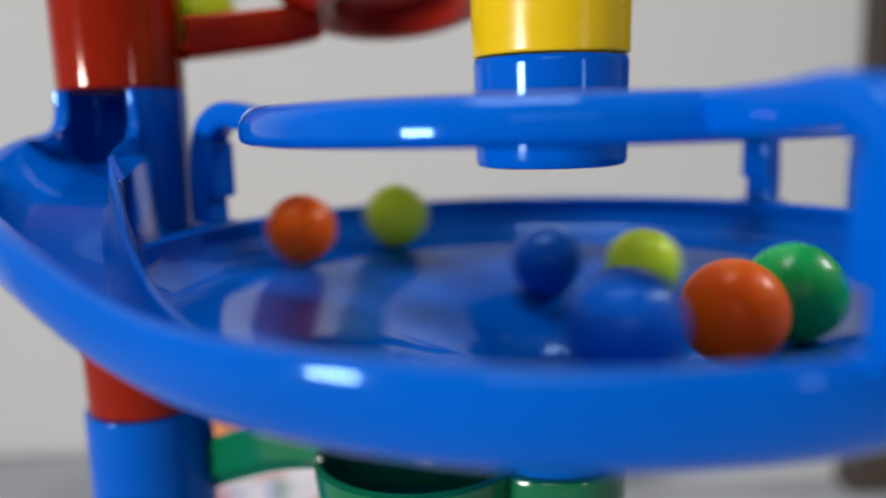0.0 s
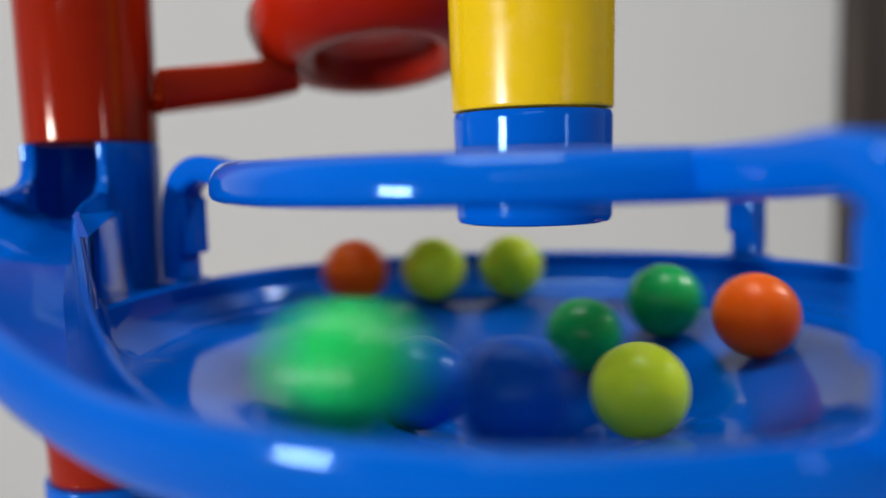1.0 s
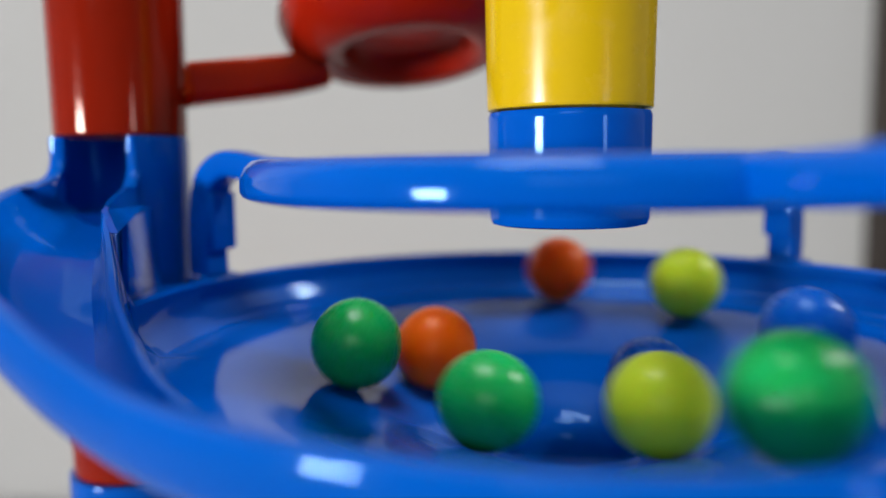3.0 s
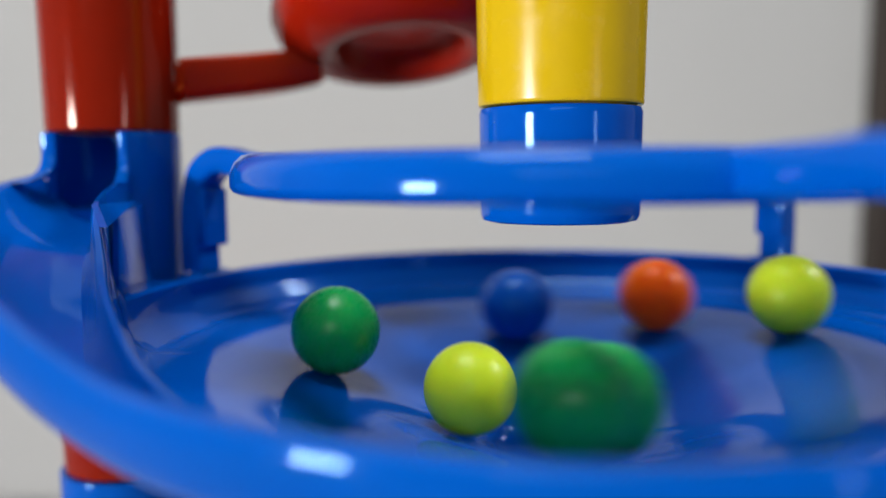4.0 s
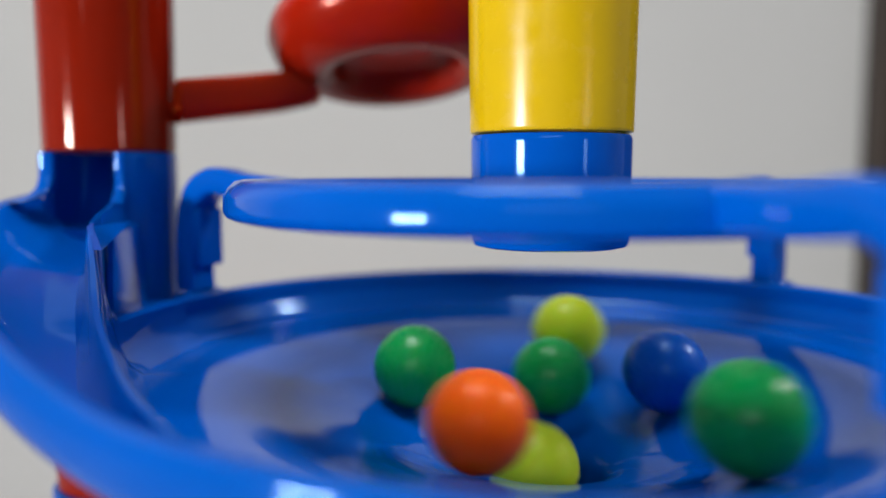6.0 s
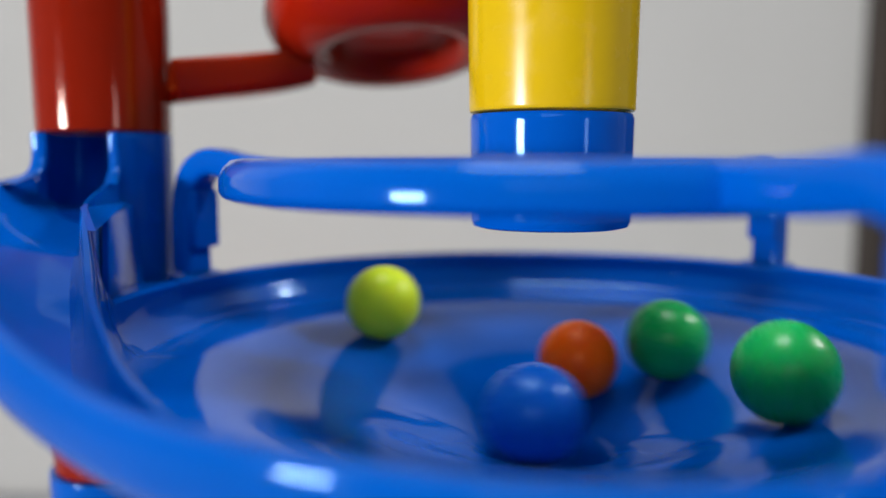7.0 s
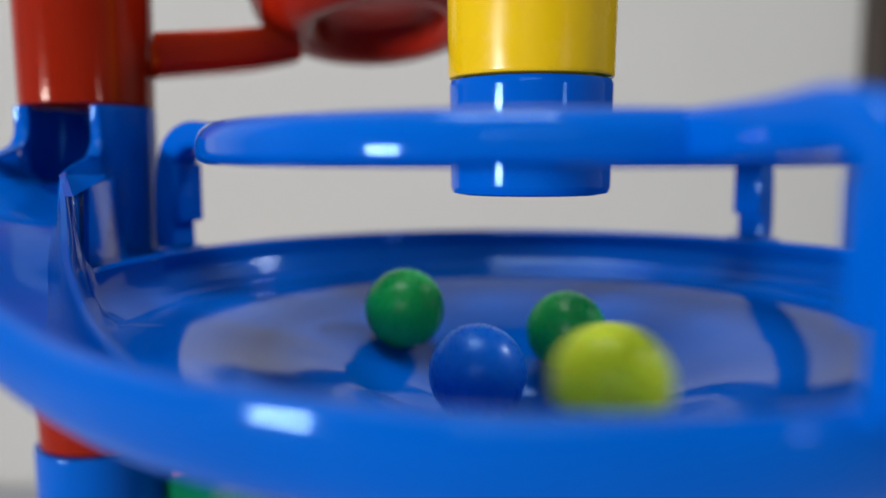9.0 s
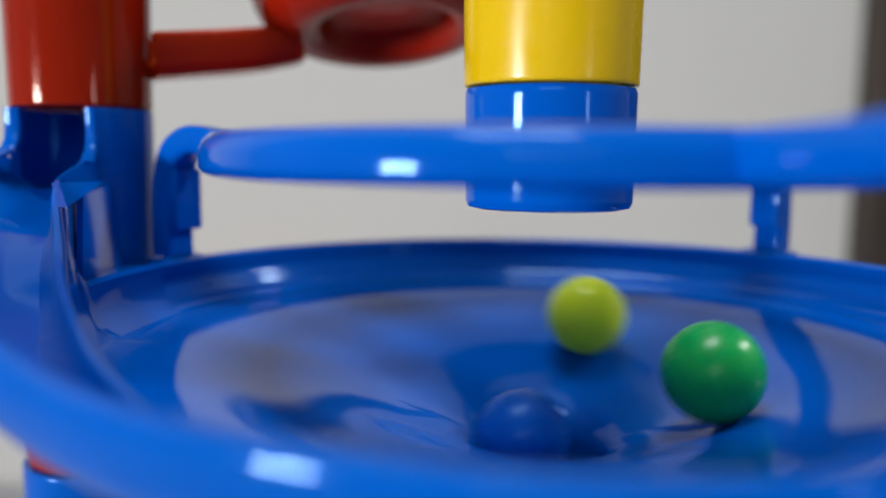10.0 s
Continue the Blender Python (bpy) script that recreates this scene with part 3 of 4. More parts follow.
lime_a, lime_b, lime_d = (ball(BALL_LIME, "lime yellow smooth") for _ in range(3))
green_a, green_b, green_c = (ball(BALL_GREEN, "glossy green") for _ in range(3))
navy_a, navy_b = ball(BALL_NAVY, "glossy dark blue"), ball(BALL_NAVY, "glossy dark blue")


def roll_along(ob, rows):
    walk(ob, [(t, pose(x / 1000, y / 1000, RIM + z / 1000)) for t, x, y, z in rows])


def motions():
    roll_along(orange_1, [
        (0, -55.4, 32.6, -1.5), (0.1, -64.6, -2.0, -1.5), (0.2, -57.6, -32.9, -1.3), (0.3, -31.6, -56.6, -1.5), (0.4, 2.2, -64.7, -1.5), (0.5, 32.7, -46.6, -3.3),
        (0.6, 45.4, -12.1, -5.6), (0.7, 43.5, 22.6, -4.6), (0.8, 24.7, 51.1, -2.6), (0.9, -2.3, 62.6, -1.7), (1, -39.1, 54.2, -1.3), (1.1, -60.6, 27.2, -1.3),
        (1.2, -65.2, -9.2, -1.4), (1.3, -51.7, -31.3, -1.9), (1.4, -19.6, -50.4, -4.4), (1.5, 20.2, -49.5, -4.5), (1.6, 46.0, -24.9, -4.3), (1.7, 51.4, 9.4, -3.7),
        (1.8, 40.5, 43.9, -2.0), (1.9, 17.8, 61.0, -1.6), (2, -11.3, 60.5, -1.8), (2.1, -36.9, 42.1, -2.8), (2.2, -49.6, 11.4, -4.0), (2.3, -44.1, -24.2, -4.8),
        (2.4, -19.3, -52.2, -3.8), (2.5, 10.6, -57.5, -2.9), (2.6, 37.8, -34.2, -4.9), (2.7, 52.7, -4.0, -3.6), (2.8, 51.3, 21.0, -2.9), (2.9, 33.0, 46.2, -2.6),
        (3, 6.3, 58.4, -2.2), (3.1, -20.9, 55.3, -2.1), (3.2, -44.8, 39.8, -1.9), (3.3, -57.2, 10.8, -2.3), (3.4, -52.3, -20.1, -3.1), (3.5, -32.0, -43.2, -4.3),
        (3.6, -2.8, -51.2, -5.3), (3.7, 25.5, -41.9, -5.8), (3.8, 43.1, -18.5, -5.8), (3.9, 44.2, 11.0, -5.5), (4, 27.3, 34.5, -5.8), (4.1, -0.7, 43.5, -5.9),
        (4.2, -28.9, 32.2, -6.0), (4.3, -43.7, 4.0, -5.8), (4.4, -29.1, -36.5, -6.4), (4.5, -1.2, -54.5, -5.7), (4.6, 28.1, -37.6, -6.3), (4.7, 41.9, -5.3, -6.5),
        (4.8, 33.9, 24.4, -6.4), (4.9, 9.6, 40.6, -6.4), (5, -18.4, 37.8, -6.4), (5.1, -36.7, 16.3, -6.9), (5.2, -35.3, -13.8, -8.1), (5.3, -12.0, -33.1, -9.8),
        (5.4, 16.1, -28.6, -10.5), (5.5, 30.4, -5.6, -10.5), (5.6, 23.0, 21.0, -10.0), (5.7, -0.5, 30.7, -10.2), (5.8, -23.0, 20.0, -10.3), (5.9, -29.1, -6.7, -10.9),
        (6, -14.4, -27.9, -11.1), (6.1, 12.1, -31.2, -10.5), (6.2, 33.5, -13.3, -8.7), (6.3, 35.6, 16.1, -7.2), (6.4, 20.9, 36.2, -6.4), (6.5, 0.0, 42.2, -6.3),
        (6.6, -18.4, 25.1, -10.0), (6.7, -20.2, -8.3, -14.4), (6.8, -0.2, -20.3, -15.3), (6.9, 14.8, -8.7, -15.9), (7, 8.6, 16.7, -15.4), (7.1, -11.7, 17.3, -14.5),
        (7.2, -16.1, -10.2, -15.3), (7.3, 3.6, -18.0, -15.7), (7.4, 16.5, -2.8, -15.9), (7.5, 6.5, 16.5, -15.8), (7.6, -6.5, 3.9, -20.3), (7.7, -7.2, -5.7, -19.1),
        (7.8, 3.3, -11.0, -18.1), (7.9, 0.9, -2.9, -28.0), (8, 0.4, -1.4, -58.0), (8.2, 0.0, 0.0, -105.0), (10, 0.0, 0.0, -105.0),
    ])
    roll_along(orange_2, [
        (0, 22.9, -37.4, -7.1), (0.1, 32.8, 5.2, -9.2), (0.2, 18.1, 34.4, -7.3), (0.3, -4.6, 49.3, -4.4), (0.4, -28.3, 47.8, -2.9), (0.5, -45.7, 27.1, -3.5),
        (0.6, -47.3, -5.0, -5.1), (0.7, -28.3, -34.8, -6.7), (0.8, 4.5, -43.8, -7.3), (0.9, 33.1, -28.8, -6.8), (1, 44.2, 3.4, -5.8), (1.1, 34.8, 31.6, -5.1),
        (1.2, 12.0, 45.8, -5.1), (1.3, -14.6, 43.3, -5.4), (1.4, -34.5, 27.1, -5.8), (1.5, -38.4, -8.7, -7.5), (1.6, -19.5, -36.7, -7.7), (1.7, 11.3, -43.1, -7.1),
        (1.8, 34.2, -25.7, -7.0), (1.9, 39.3, 7.2, -7.0), (2, 21.8, 33.1, -7.1), (2.1, -6.5, 42.4, -6.1), (2.2, -31.6, 35.2, -5.1), (2.3, -42.8, 12.5, -5.7),
        (2.4, -33.9, -22.7, -7.5), (2.5, -6.4, -43.1, -7.4), (2.6, 19.8, -32.9, -8.6), (2.7, 30.7, 1.1, -10.2), (2.8, 16.5, 23.5, -11.1), (2.9, -7.9, 27.9, -10.9),
        (3, -25.2, 10.8, -11.6), (3.1, -11.5, -21.1, -14.1), (3.2, 12.2, -15.1, -15.4), (3.3, 14.3, 13.6, -15.0), (3.4, -3.3, 9.5, -18.5), (3.5, -1.0, 2.8, -28.0),
        (3.6, -0.5, 1.4, -58.0), (3.8, 0.0, 0.0, -190.0), (10, 0.0, 0.0, -190.0),
    ])
    roll_along(lime_a, [
        (0, -34.0, 55.1, -1.5), (0.1, -57.1, 33.2, -1.4), (0.2, -67.3, 1.9, -1.2), (0.3, -53.7, -34.2, -1.6), (0.4, -24.5, -53.5, -2.7), (0.5, 12.8, -56.3, -3.2),
        (0.6, 42.0, -37.5, -3.4), (0.7, 54.1, -6.8, -3.3), (0.8, 47.0, 25.6, -3.4), (0.9, 14.7, 56.0, -2.4), (1, -18.9, 58.6, -1.8), (1.1, -47.8, 44.6, -1.4),
        (1.2, -64.1, 19.9, -1.3), (1.3, -67.0, -11.4, -1.2), (1.4, -46.1, -44.3, -1.5), (1.5, -11.7, -58.9, -1.9), (1.6, 22.7, -52.9, -3.2), (1.7, 46.1, -19.9, -4.8),
        (1.8, 35.7, 23.7, -6.1), (1.9, 16.4, 42.2, -5.5), (2, -7.1, 39.0, -7.0), (2.1, -21.8, 19.1, -10.9), (2.2, -21.8, -5.7, -13.9), (2.3, -7.3, -23.5, -14.0),
        (2.4, 19.1, -19.2, -12.8), (2.5, 26.4, 14.5, -10.4), (2.6, 7.6, 29.4, -10.3), (2.7, -15.6, 27.0, -10.0), (2.8, -26.1, 4.8, -11.9), (2.9, -16.9, -22.2, -12.6),
        (3, 10.1, -27.8, -12.0), (3.1, 24.7, -4.7, -12.8), (3.2, 15.3, 22.4, -11.8), (3.3, -9.9, 24.2, -12.2), (3.4, -22.2, 2.1, -13.8), (3.5, -9.6, -19.3, -14.9),
        (3.6, 12.9, -16.8, -15.0), (3.7, 21.7, 8.8, -13.4), (3.8, 5.5, 23.8, -12.9), (3.9, -15.4, 17.6, -13.4), (4, -17.0, -9.0, -15.3), (4.1, 1.8, -18.2, -15.8),
        (4.2, 16.5, -4.3, -15.9), (4.3, 9.5, 18.9, -14.4), (4.4, -13.3, 16.0, -14.5), (4.5, -17.7, -14.0, -13.8), (4.6, 1.7, -21.6, -14.9), (4.7, 18.2, -5.1, -15.4),
        (4.8, 9.1, 19.2, -14.3), (4.9, -9.9, 15.5, -15.5), (5, -2.5, -10.7, -18.2), (5.1, 12.2, -17.2, -15.0), (5.2, 14.8, 9.7, -15.7), (5.3, -0.5, 19.2, -15.2),
        (5.4, -12.8, 1.0, -17.5), (5.5, -3.1, -11.9, -17.6), (5.6, 10.6, -4.9, -17.9), (5.7, 7.3, 15.1, -16.2), (5.8, -7.0, 13.9, -16.8), (5.9, -8.2, -5.8, -18.5),
        (6, -2.4, -1.7, -28.0), (6.1, -1.2, -0.9, -58.0), (6.3, 0.0, 0.0, -139.0), (10, 0.0, 0.0, -139.0),
    ])
    roll_along(lime_b, [
        (0, 23.3, 20.2, -10.1), (0.1, 0.4, 29.7, -10.6), (0.2, -20.9, 19.3, -11.2), (0.3, -22.5, -5.8, -13.7), (0.4, -5.0, -20.7, -15.0), (0.5, 17.8, -14.3, -15.0),
        (0.6, 14.0, 14.8, -14.7), (0.7, -5.0, 22.3, -13.7), (0.8, -17.2, -1.6, -15.8), (0.9, -5.6, -20.5, -15.0), (1, 15.1, -18.9, -14.0), (1.1, 19.2, 8.5, -14.4),
        (1.2, -0.1, 19.5, -15.1), (1.3, -17.6, 14.1, -13.8), (1.4, -13.4, -15.7, -15.0), (1.5, 11.3, -16.9, -15.2), (1.6, 11.4, 11.8, -16.4), (1.7, -4.8, 15.6, -16.4),
        (1.8, -17.1, -7.6, -15.5), (1.9, 3.8, -26.5, -13.4), (2, 5.4, -19.6, -13.6), (2.1, -10.5, -24.8, -13.1), (2.35, -1.2, -2.8, -28.0), (2.45, -0.6, -1.4, -58.0),
        (2.65, 0.0, 0.0, -173.0), (10, 0.0, 0.0, -173.0),
    ])
    roll_along(lime_d, [
        (0, -82.0, 56.5, 52.0), (0.1, -99.0, 42.5, 48.0), (0.2, -100.0, 38.0, 26.5), (0.3, -98.0, 8.0, 17.0), (0.4, -86.0, -15.0, 6.0), (0.5, -23.5, -68.3, 0.4),
        (0.6, 26.2, -61.4, -1.3), (0.7, 62.0, -25.5, -1.3), (0.8, 62.4, 24.6, -1.3), (0.9, 32.6, 55.4, -1.5), (1, 2.0, 61.0, -1.8), (1.1, -28.0, 53.0, -1.9),
        (1.2, -50.9, 31.9, -1.9), (1.3, -60.7, 1.2, -1.8), (1.4, -46.8, -28.7, -3.7), (1.5, -22.6, -44.3, -5.6), (1.6, 11.6, -42.4, -7.3), (1.7, 30.0, -26.3, -7.9),
        (1.8, 52.0, -4.3, -3.8), (1.9, 50.0, 34.1, -1.9), (2, 28.9, 57.0, -1.6), (2.1, -1.0, 62.9, -1.6), (2.2, -30.1, 55.0, -1.7), (2.3, -51.9, 34.7, -1.7),
        (2.4, -58.5, 4.2, -2.2), (2.5, -47.2, -27.3, -3.2), (2.6, -18.8, -51.0, -4.3), (2.7, 14.9, -49.1, -5.2), (2.8, 38.9, -22.9, -6.3), (2.9, 46.7, 12.4, -4.8),
        (3, 34.1, 41.0, -3.4), (3.1, 13.0, 55.9, -2.5), (3.2, -13.2, 57.9, -2.1), (3.3, -42.0, 41.3, -2.2), (3.4, -57.1, 11.1, -2.3), (3.5, -52.5, -22.6, -2.8),
        (3.6, -29.7, -47.8, -3.6), (3.7, 3.3, -55.3, -4.0), (3.8, 34.4, -42.7, -3.9), (3.9, 52.4, -14.6, -3.5), (4, 51.0, 18.4, -3.2), (4.1, 31.2, 44.5, -3.2),
        (4.2, 0.4, 54.4, -3.2), (4.3, -30.0, 45.6, -3.2), (4.4, -47.2, 26.2, -3.3), (4.5, -48.9, -0.7, -4.6), (4.6, -29.6, -34.5, -6.6), (4.7, 3.1, -44.0, -7.2),
        (4.8, 31.9, -27.5, -7.3), (4.9, 44.6, 6.5, -5.6), (5, 36.3, 34.7, -4.2), (5.1, 14.6, 49.6, -3.8), (5.2, -11.3, 50.8, -3.7), (5.3, -37.4, 32.2, -4.5),
        (5.4, -45.8, 1.6, -5.4), (5.5, -33.3, -26.2, -7.2), (5.6, -7.1, -38.6, -8.6), (5.7, 19.5, -31.0, -9.2), (5.8, 33.6, -8.5, -9.0), (5.9, 29.3, 18.1, -8.7),
        (6, 8.9, 33.5, -8.7), (6.1, -17.3, 31.1, -8.3), (6.2, -36.3, 11.1, -7.5), (6.3, -37.2, -19.5, -7.0), (6.4, -19.7, -49.3, -4.7), (6.5, 6.6, -51.1, -6.2),
        (6.6, 26.9, -34.0, -7.1), (6.7, 31.9, 5.3, -9.5), (6.8, 12.3, 32.0, -8.8), (6.9, -13.1, 38.8, -6.7), (7, -33.2, 30.1, -5.6), (7.1, -39.1, 7.4, -7.0),
        (7.2, -26.0, -27.5, -8.6), (7.3, 1.8, -42.0, -7.8), (7.4, 27.5, -31.7, -7.5), (7.5, 37.8, -2.5, -7.7), (7.6, 29.1, 26.9, -7.1), (7.7, 6.2, 40.6, -6.6),
        (7.8, -18.0, 38.1, -6.4), (7.9, -34.5, 19.4, -7.1), (8, -33.3, -13.9, -8.0), (8.1, -11.9, -42.0, -7.3), (8.2, 15.5, -47.8, -5.4), (8.3, 33.6, -28.8, -6.7),
        (8.4, 34.7, 6.4, -8.4), (8.5, 13.7, 31.8, -8.7), (8.6, -15.6, 34.4, -7.6), (8.7, -36.5, 20.2, -6.4), (8.8, -41.0, -4.0, -6.7), (8.9, -23.2, -29.7, -8.7),
        (9, 6.8, -41.9, -9.9), (9.1, 30.0, -10.7, -10.2), (9.2, 31.3, 17.5, -8.3), (9.3, 16.3, 34.1, -7.6), (9.4, -6.4, 34.3, -8.6), (9.5, -25.1, 14.2, -10.7),
        (9.6, -21.7, -23.1, -10.7), (9.7, 1.5, -39.1, -8.6), (9.8, 22.9, -30.7, -8.6), (9.9, 28.3, -1.1, -11.4), (10, 12.6, 26.8, -10.6),
    ])
    roll_along(green_a, [
        (0, 35.7, -29.2, -6.2), (0.1, 49.4, 16.1, -3.7), (0.2, 40.9, 46.9, -1.7), (0.3, 18.4, 59.1, -1.7), (0.4, -10.8, 53.2, -3.2), (0.5, -28.5, 32.9, -5.9),
        (0.6, -30.9, -3.7, -10.2), (0.7, -9.0, -28.6, -11.8), (0.8, 18.8, -26.7, -10.5), (0.9, 27.8, -4.0, -11.6), (1, 13.4, 21.2, -12.7), (1.1, -13.4, 24.7, -11.3),
        (1.2, -28.7, 3.6, -11.0), (1.3, -19.8, -22.5, -11.6), (1.4, 8.8, -25.4, -13.2), (1.5, 23.5, -4.1, -13.4), (1.6, 19.9, 22.7, -10.4), (1.7, -0.0, 29.2, -10.8),
        (1.8, -23.6, 15.5, -11.3), (1.9, -20.3, -16.3, -13.2), (2, 7.6, -31.6, -11.6), (2.1, 19.3, -4.1, -15.1), (2.2, 8.4, 22.1, -13.3), (2.3, -12.8, 23.6, -11.9),
        (2.4, -22.0, 2.5, -13.8), (2.5, -3.5, -18.9, -15.5), (2.6, 16.8, -10.9, -15.1), (2.7, 18.3, 16.2, -12.9), (2.8, -1.4, 26.7, -11.9), (2.9, -24.4, 11.4, -11.8),
        (3, -16.3, -21.8, -12.9), (3.1, 7.3, -27.7, -12.6), (3.2, 25.3, -14.3, -11.6), (3.3, 34.1, 1.4, -8.8), (3.4, 33.9, 19.5, -7.2), (3.5, 24.4, 35.7, -6.0),
        (3.6, 7.8, 45.8, -5.3), (3.7, -11.8, 46.4, -5.0), (3.8, -29.4, 37.5, -5.0), (3.9, -40.6, 20.6, -5.5), (4, -41.9, -0.1, -6.4), (4.1, -32.2, -18.2, -8.5),
        (4.2, -14.6, -27.6, -11.2), (4.3, 3.8, -24.8, -13.9), (4.4, 20.1, -7.4, -14.5), (4.5, 16.1, 24.2, -10.9), (4.6, -4.8, 24.9, -12.5), (4.7, -18.3, 8.1, -14.7),
        (4.8, -5.5, -18.9, -15.5), (4.9, 13.2, -12.7, -15.7), (5, 11.7, 11.7, -16.3), (5.1, -7.5, 20.5, -14.1), (5.2, -18.7, 3.9, -15.0), (5.3, -6.5, -16.8, -15.8),
        (5.4, 13.7, -10.4, -15.9), (5.5, 13.8, 16.0, -14.4), (5.6, -7.1, 19.4, -14.6), (5.7, -14.0, -4.9, -16.7), (5.8, 2.3, -13.8, -17.0), (5.9, 13.6, 1.8, -17.0),
        (6, 3.1, 18.3, -15.4), (6.1, -10.5, 11.4, -16.7), (6.2, -5.5, -9.3, -18.7), (6.3, 7.6, -6.5, -18.5), (6.4, 2.3, -2.0, -28.0), (6.5, 1.1, -1.0, -58.0),
        (6.7, 0.0, 0.0, -122.0), (10, 0.0, 0.0, -122.0),
    ])
    roll_along(green_b, [
        (0, 6.0, -41.0, -8.1), (0.1, 26.5, -25.7, -8.9), (0.2, 29.8, 10.2, -9.8), (0.3, 9.3, 30.7, -9.6), (0.4, -16.9, 30.8, -8.5), (0.5, -33.3, 10.4, -8.6),
        (0.6, -22.2, -27.3, -9.6), (0.7, 7.3, -39.4, -8.3), (0.8, 33.8, -27.2, -6.9), (0.9, 44.2, 2.3, -5.8), (1, 32.8, 26.4, -6.3), (1.1, 7.4, 38.5, -7.2),
        (1.2, -20.3, 31.5, -7.7), (1.3, -37.0, 6.8, -7.6), (1.4, -30.2, -22.3, -8.5), (1.5, -3.9, -30.4, -11.4), (1.6, 30.6, -12.8, -9.8), (1.7, 32.9, 12.2, -8.5),
        (1.8, 18.2, 35.1, -7.1), (1.9, -5.6, 42.9, -6.0), (2, -26.3, 33.3, -6.3), (2.1, -37.2, 5.2, -7.7), (2.2, -27.7, -27.5, -8.3), (2.3, -2.0, -44.2, -7.2),
        (2.4, 24.9, -37.0, -6.9), (2.5, 38.0, -6.7, -7.6), (2.6, 30.3, 23.8, -7.4), (2.7, 8.0, 42.4, -6.0), (2.8, -16.8, 42.0, -5.5), (2.9, -35.4, 25.2, -6.0),
        (3, -39.4, -4.1, -7.2), (3.1, -23.9, -34.1, -7.6), (3.2, 5.7, -43.5, -7.3), (3.3, 33.3, -27.1, -7.0), (3.4, 41.6, 3.6, -6.5), (3.5, 26.7, 30.6, -6.8),
        (3.6, -2.1, 39.4, -7.1), (3.7, -28.3, 26.1, -7.4), (3.8, -37.9, -1.5, -7.7), (3.9, -25.9, -27.7, -8.6), (4, 1.0, -38.3, -8.9), (4.1, 27.9, -27.1, -8.3),
        (4.2, 39.6, -0.2, -7.1), (4.3, 29.4, 27.4, -6.9), (4.4, 5.7, 37.7, -7.5), (4.5, -19.9, 29.5, -8.3), (4.6, -31.9, 7.1, -9.4), (4.7, -18.0, -28.9, -10.1),
        (4.8, 8.8, -37.7, -8.7), (4.9, 29.2, -22.7, -8.7), (5, 32.5, 10.2, -8.9), (5.1, 14.6, 29.6, -9.2), (5.2, -10.7, 31.0, -9.4), (5.3, -28.8, 13.0, -9.8),
        (5.4, -25.9, -14.6, -11.4), (5.5, -4.9, -28.4, -12.4), (5.6, 18.7, -20.9, -12.4), (5.7, 27.9, 3.9, -11.3), (5.8, 15.0, 25.1, -10.8), (5.9, -9.5, 27.3, -11.0),
        (6, -25.7, 10.4, -11.5), (6.1, -19.2, -17.6, -13.2), (6.2, 4.4, -25.4, -13.6), (6.3, 23.4, -9.3, -13.1), (6.4, 16.3, 19.6, -12.5), (6.5, -6.1, 23.1, -13.2),
        (6.6, -21.2, -3.4, -14.3), (6.7, -9.5, -30.4, -11.0), (6.8, 14.2, -36.2, -8.6), (6.9, 30.9, -16.7, -9.2), (7, 26.4, 14.1, -10.5), (7.1, 3.4, 27.7, -11.4),
        (7.2, -21.0, 20.4, -10.8), (7.3, -24.8, -10.3, -12.5), (7.4, -4.4, -28.1, -12.6), (7.5, 18.8, -19.4, -11.5), (7.6, 18.5, 13.3, -13.7), (7.7, -5.4, 15.0, -16.6),
        (7.8, -17.7, -6.4, -15.4), (7.9, -6.3, -20.1, -15.1), (8, 12.3, -11.3, -16.0), (8.1, 9.8, 16.1, -15.3), (8.2, -7.3, 17.0, -15.5), (8.3, -13.1, -9.7, -16.1),
        (8.4, 4.6, -22.2, -14.6), (8.5, 18.4, -9.4, -14.8), (8.6, 5.9, 7.6, -18.8), (8.7, -8.4, 14.3, -16.3), (8.8, -13.9, -11.3, -15.8), (8.9, 8.0, -10.8, -17.3),
        (9, 9.7, 16.3, -15.3), (9.1, -6.8, 6.7, -18.8), (9.2, -7.2, -11.3, -17.3), (9.3, 5.9, -23.8, -14.1), (9.4, -3.2, -26.1, -13.5), (9.5, -0.4, -3.0, -28.0),
        (9.6, -0.2, -1.5, -58.0), (9.8, 0.0, 0.0, -88.0), (10, 0.0, 0.0, -88.0),
    ])
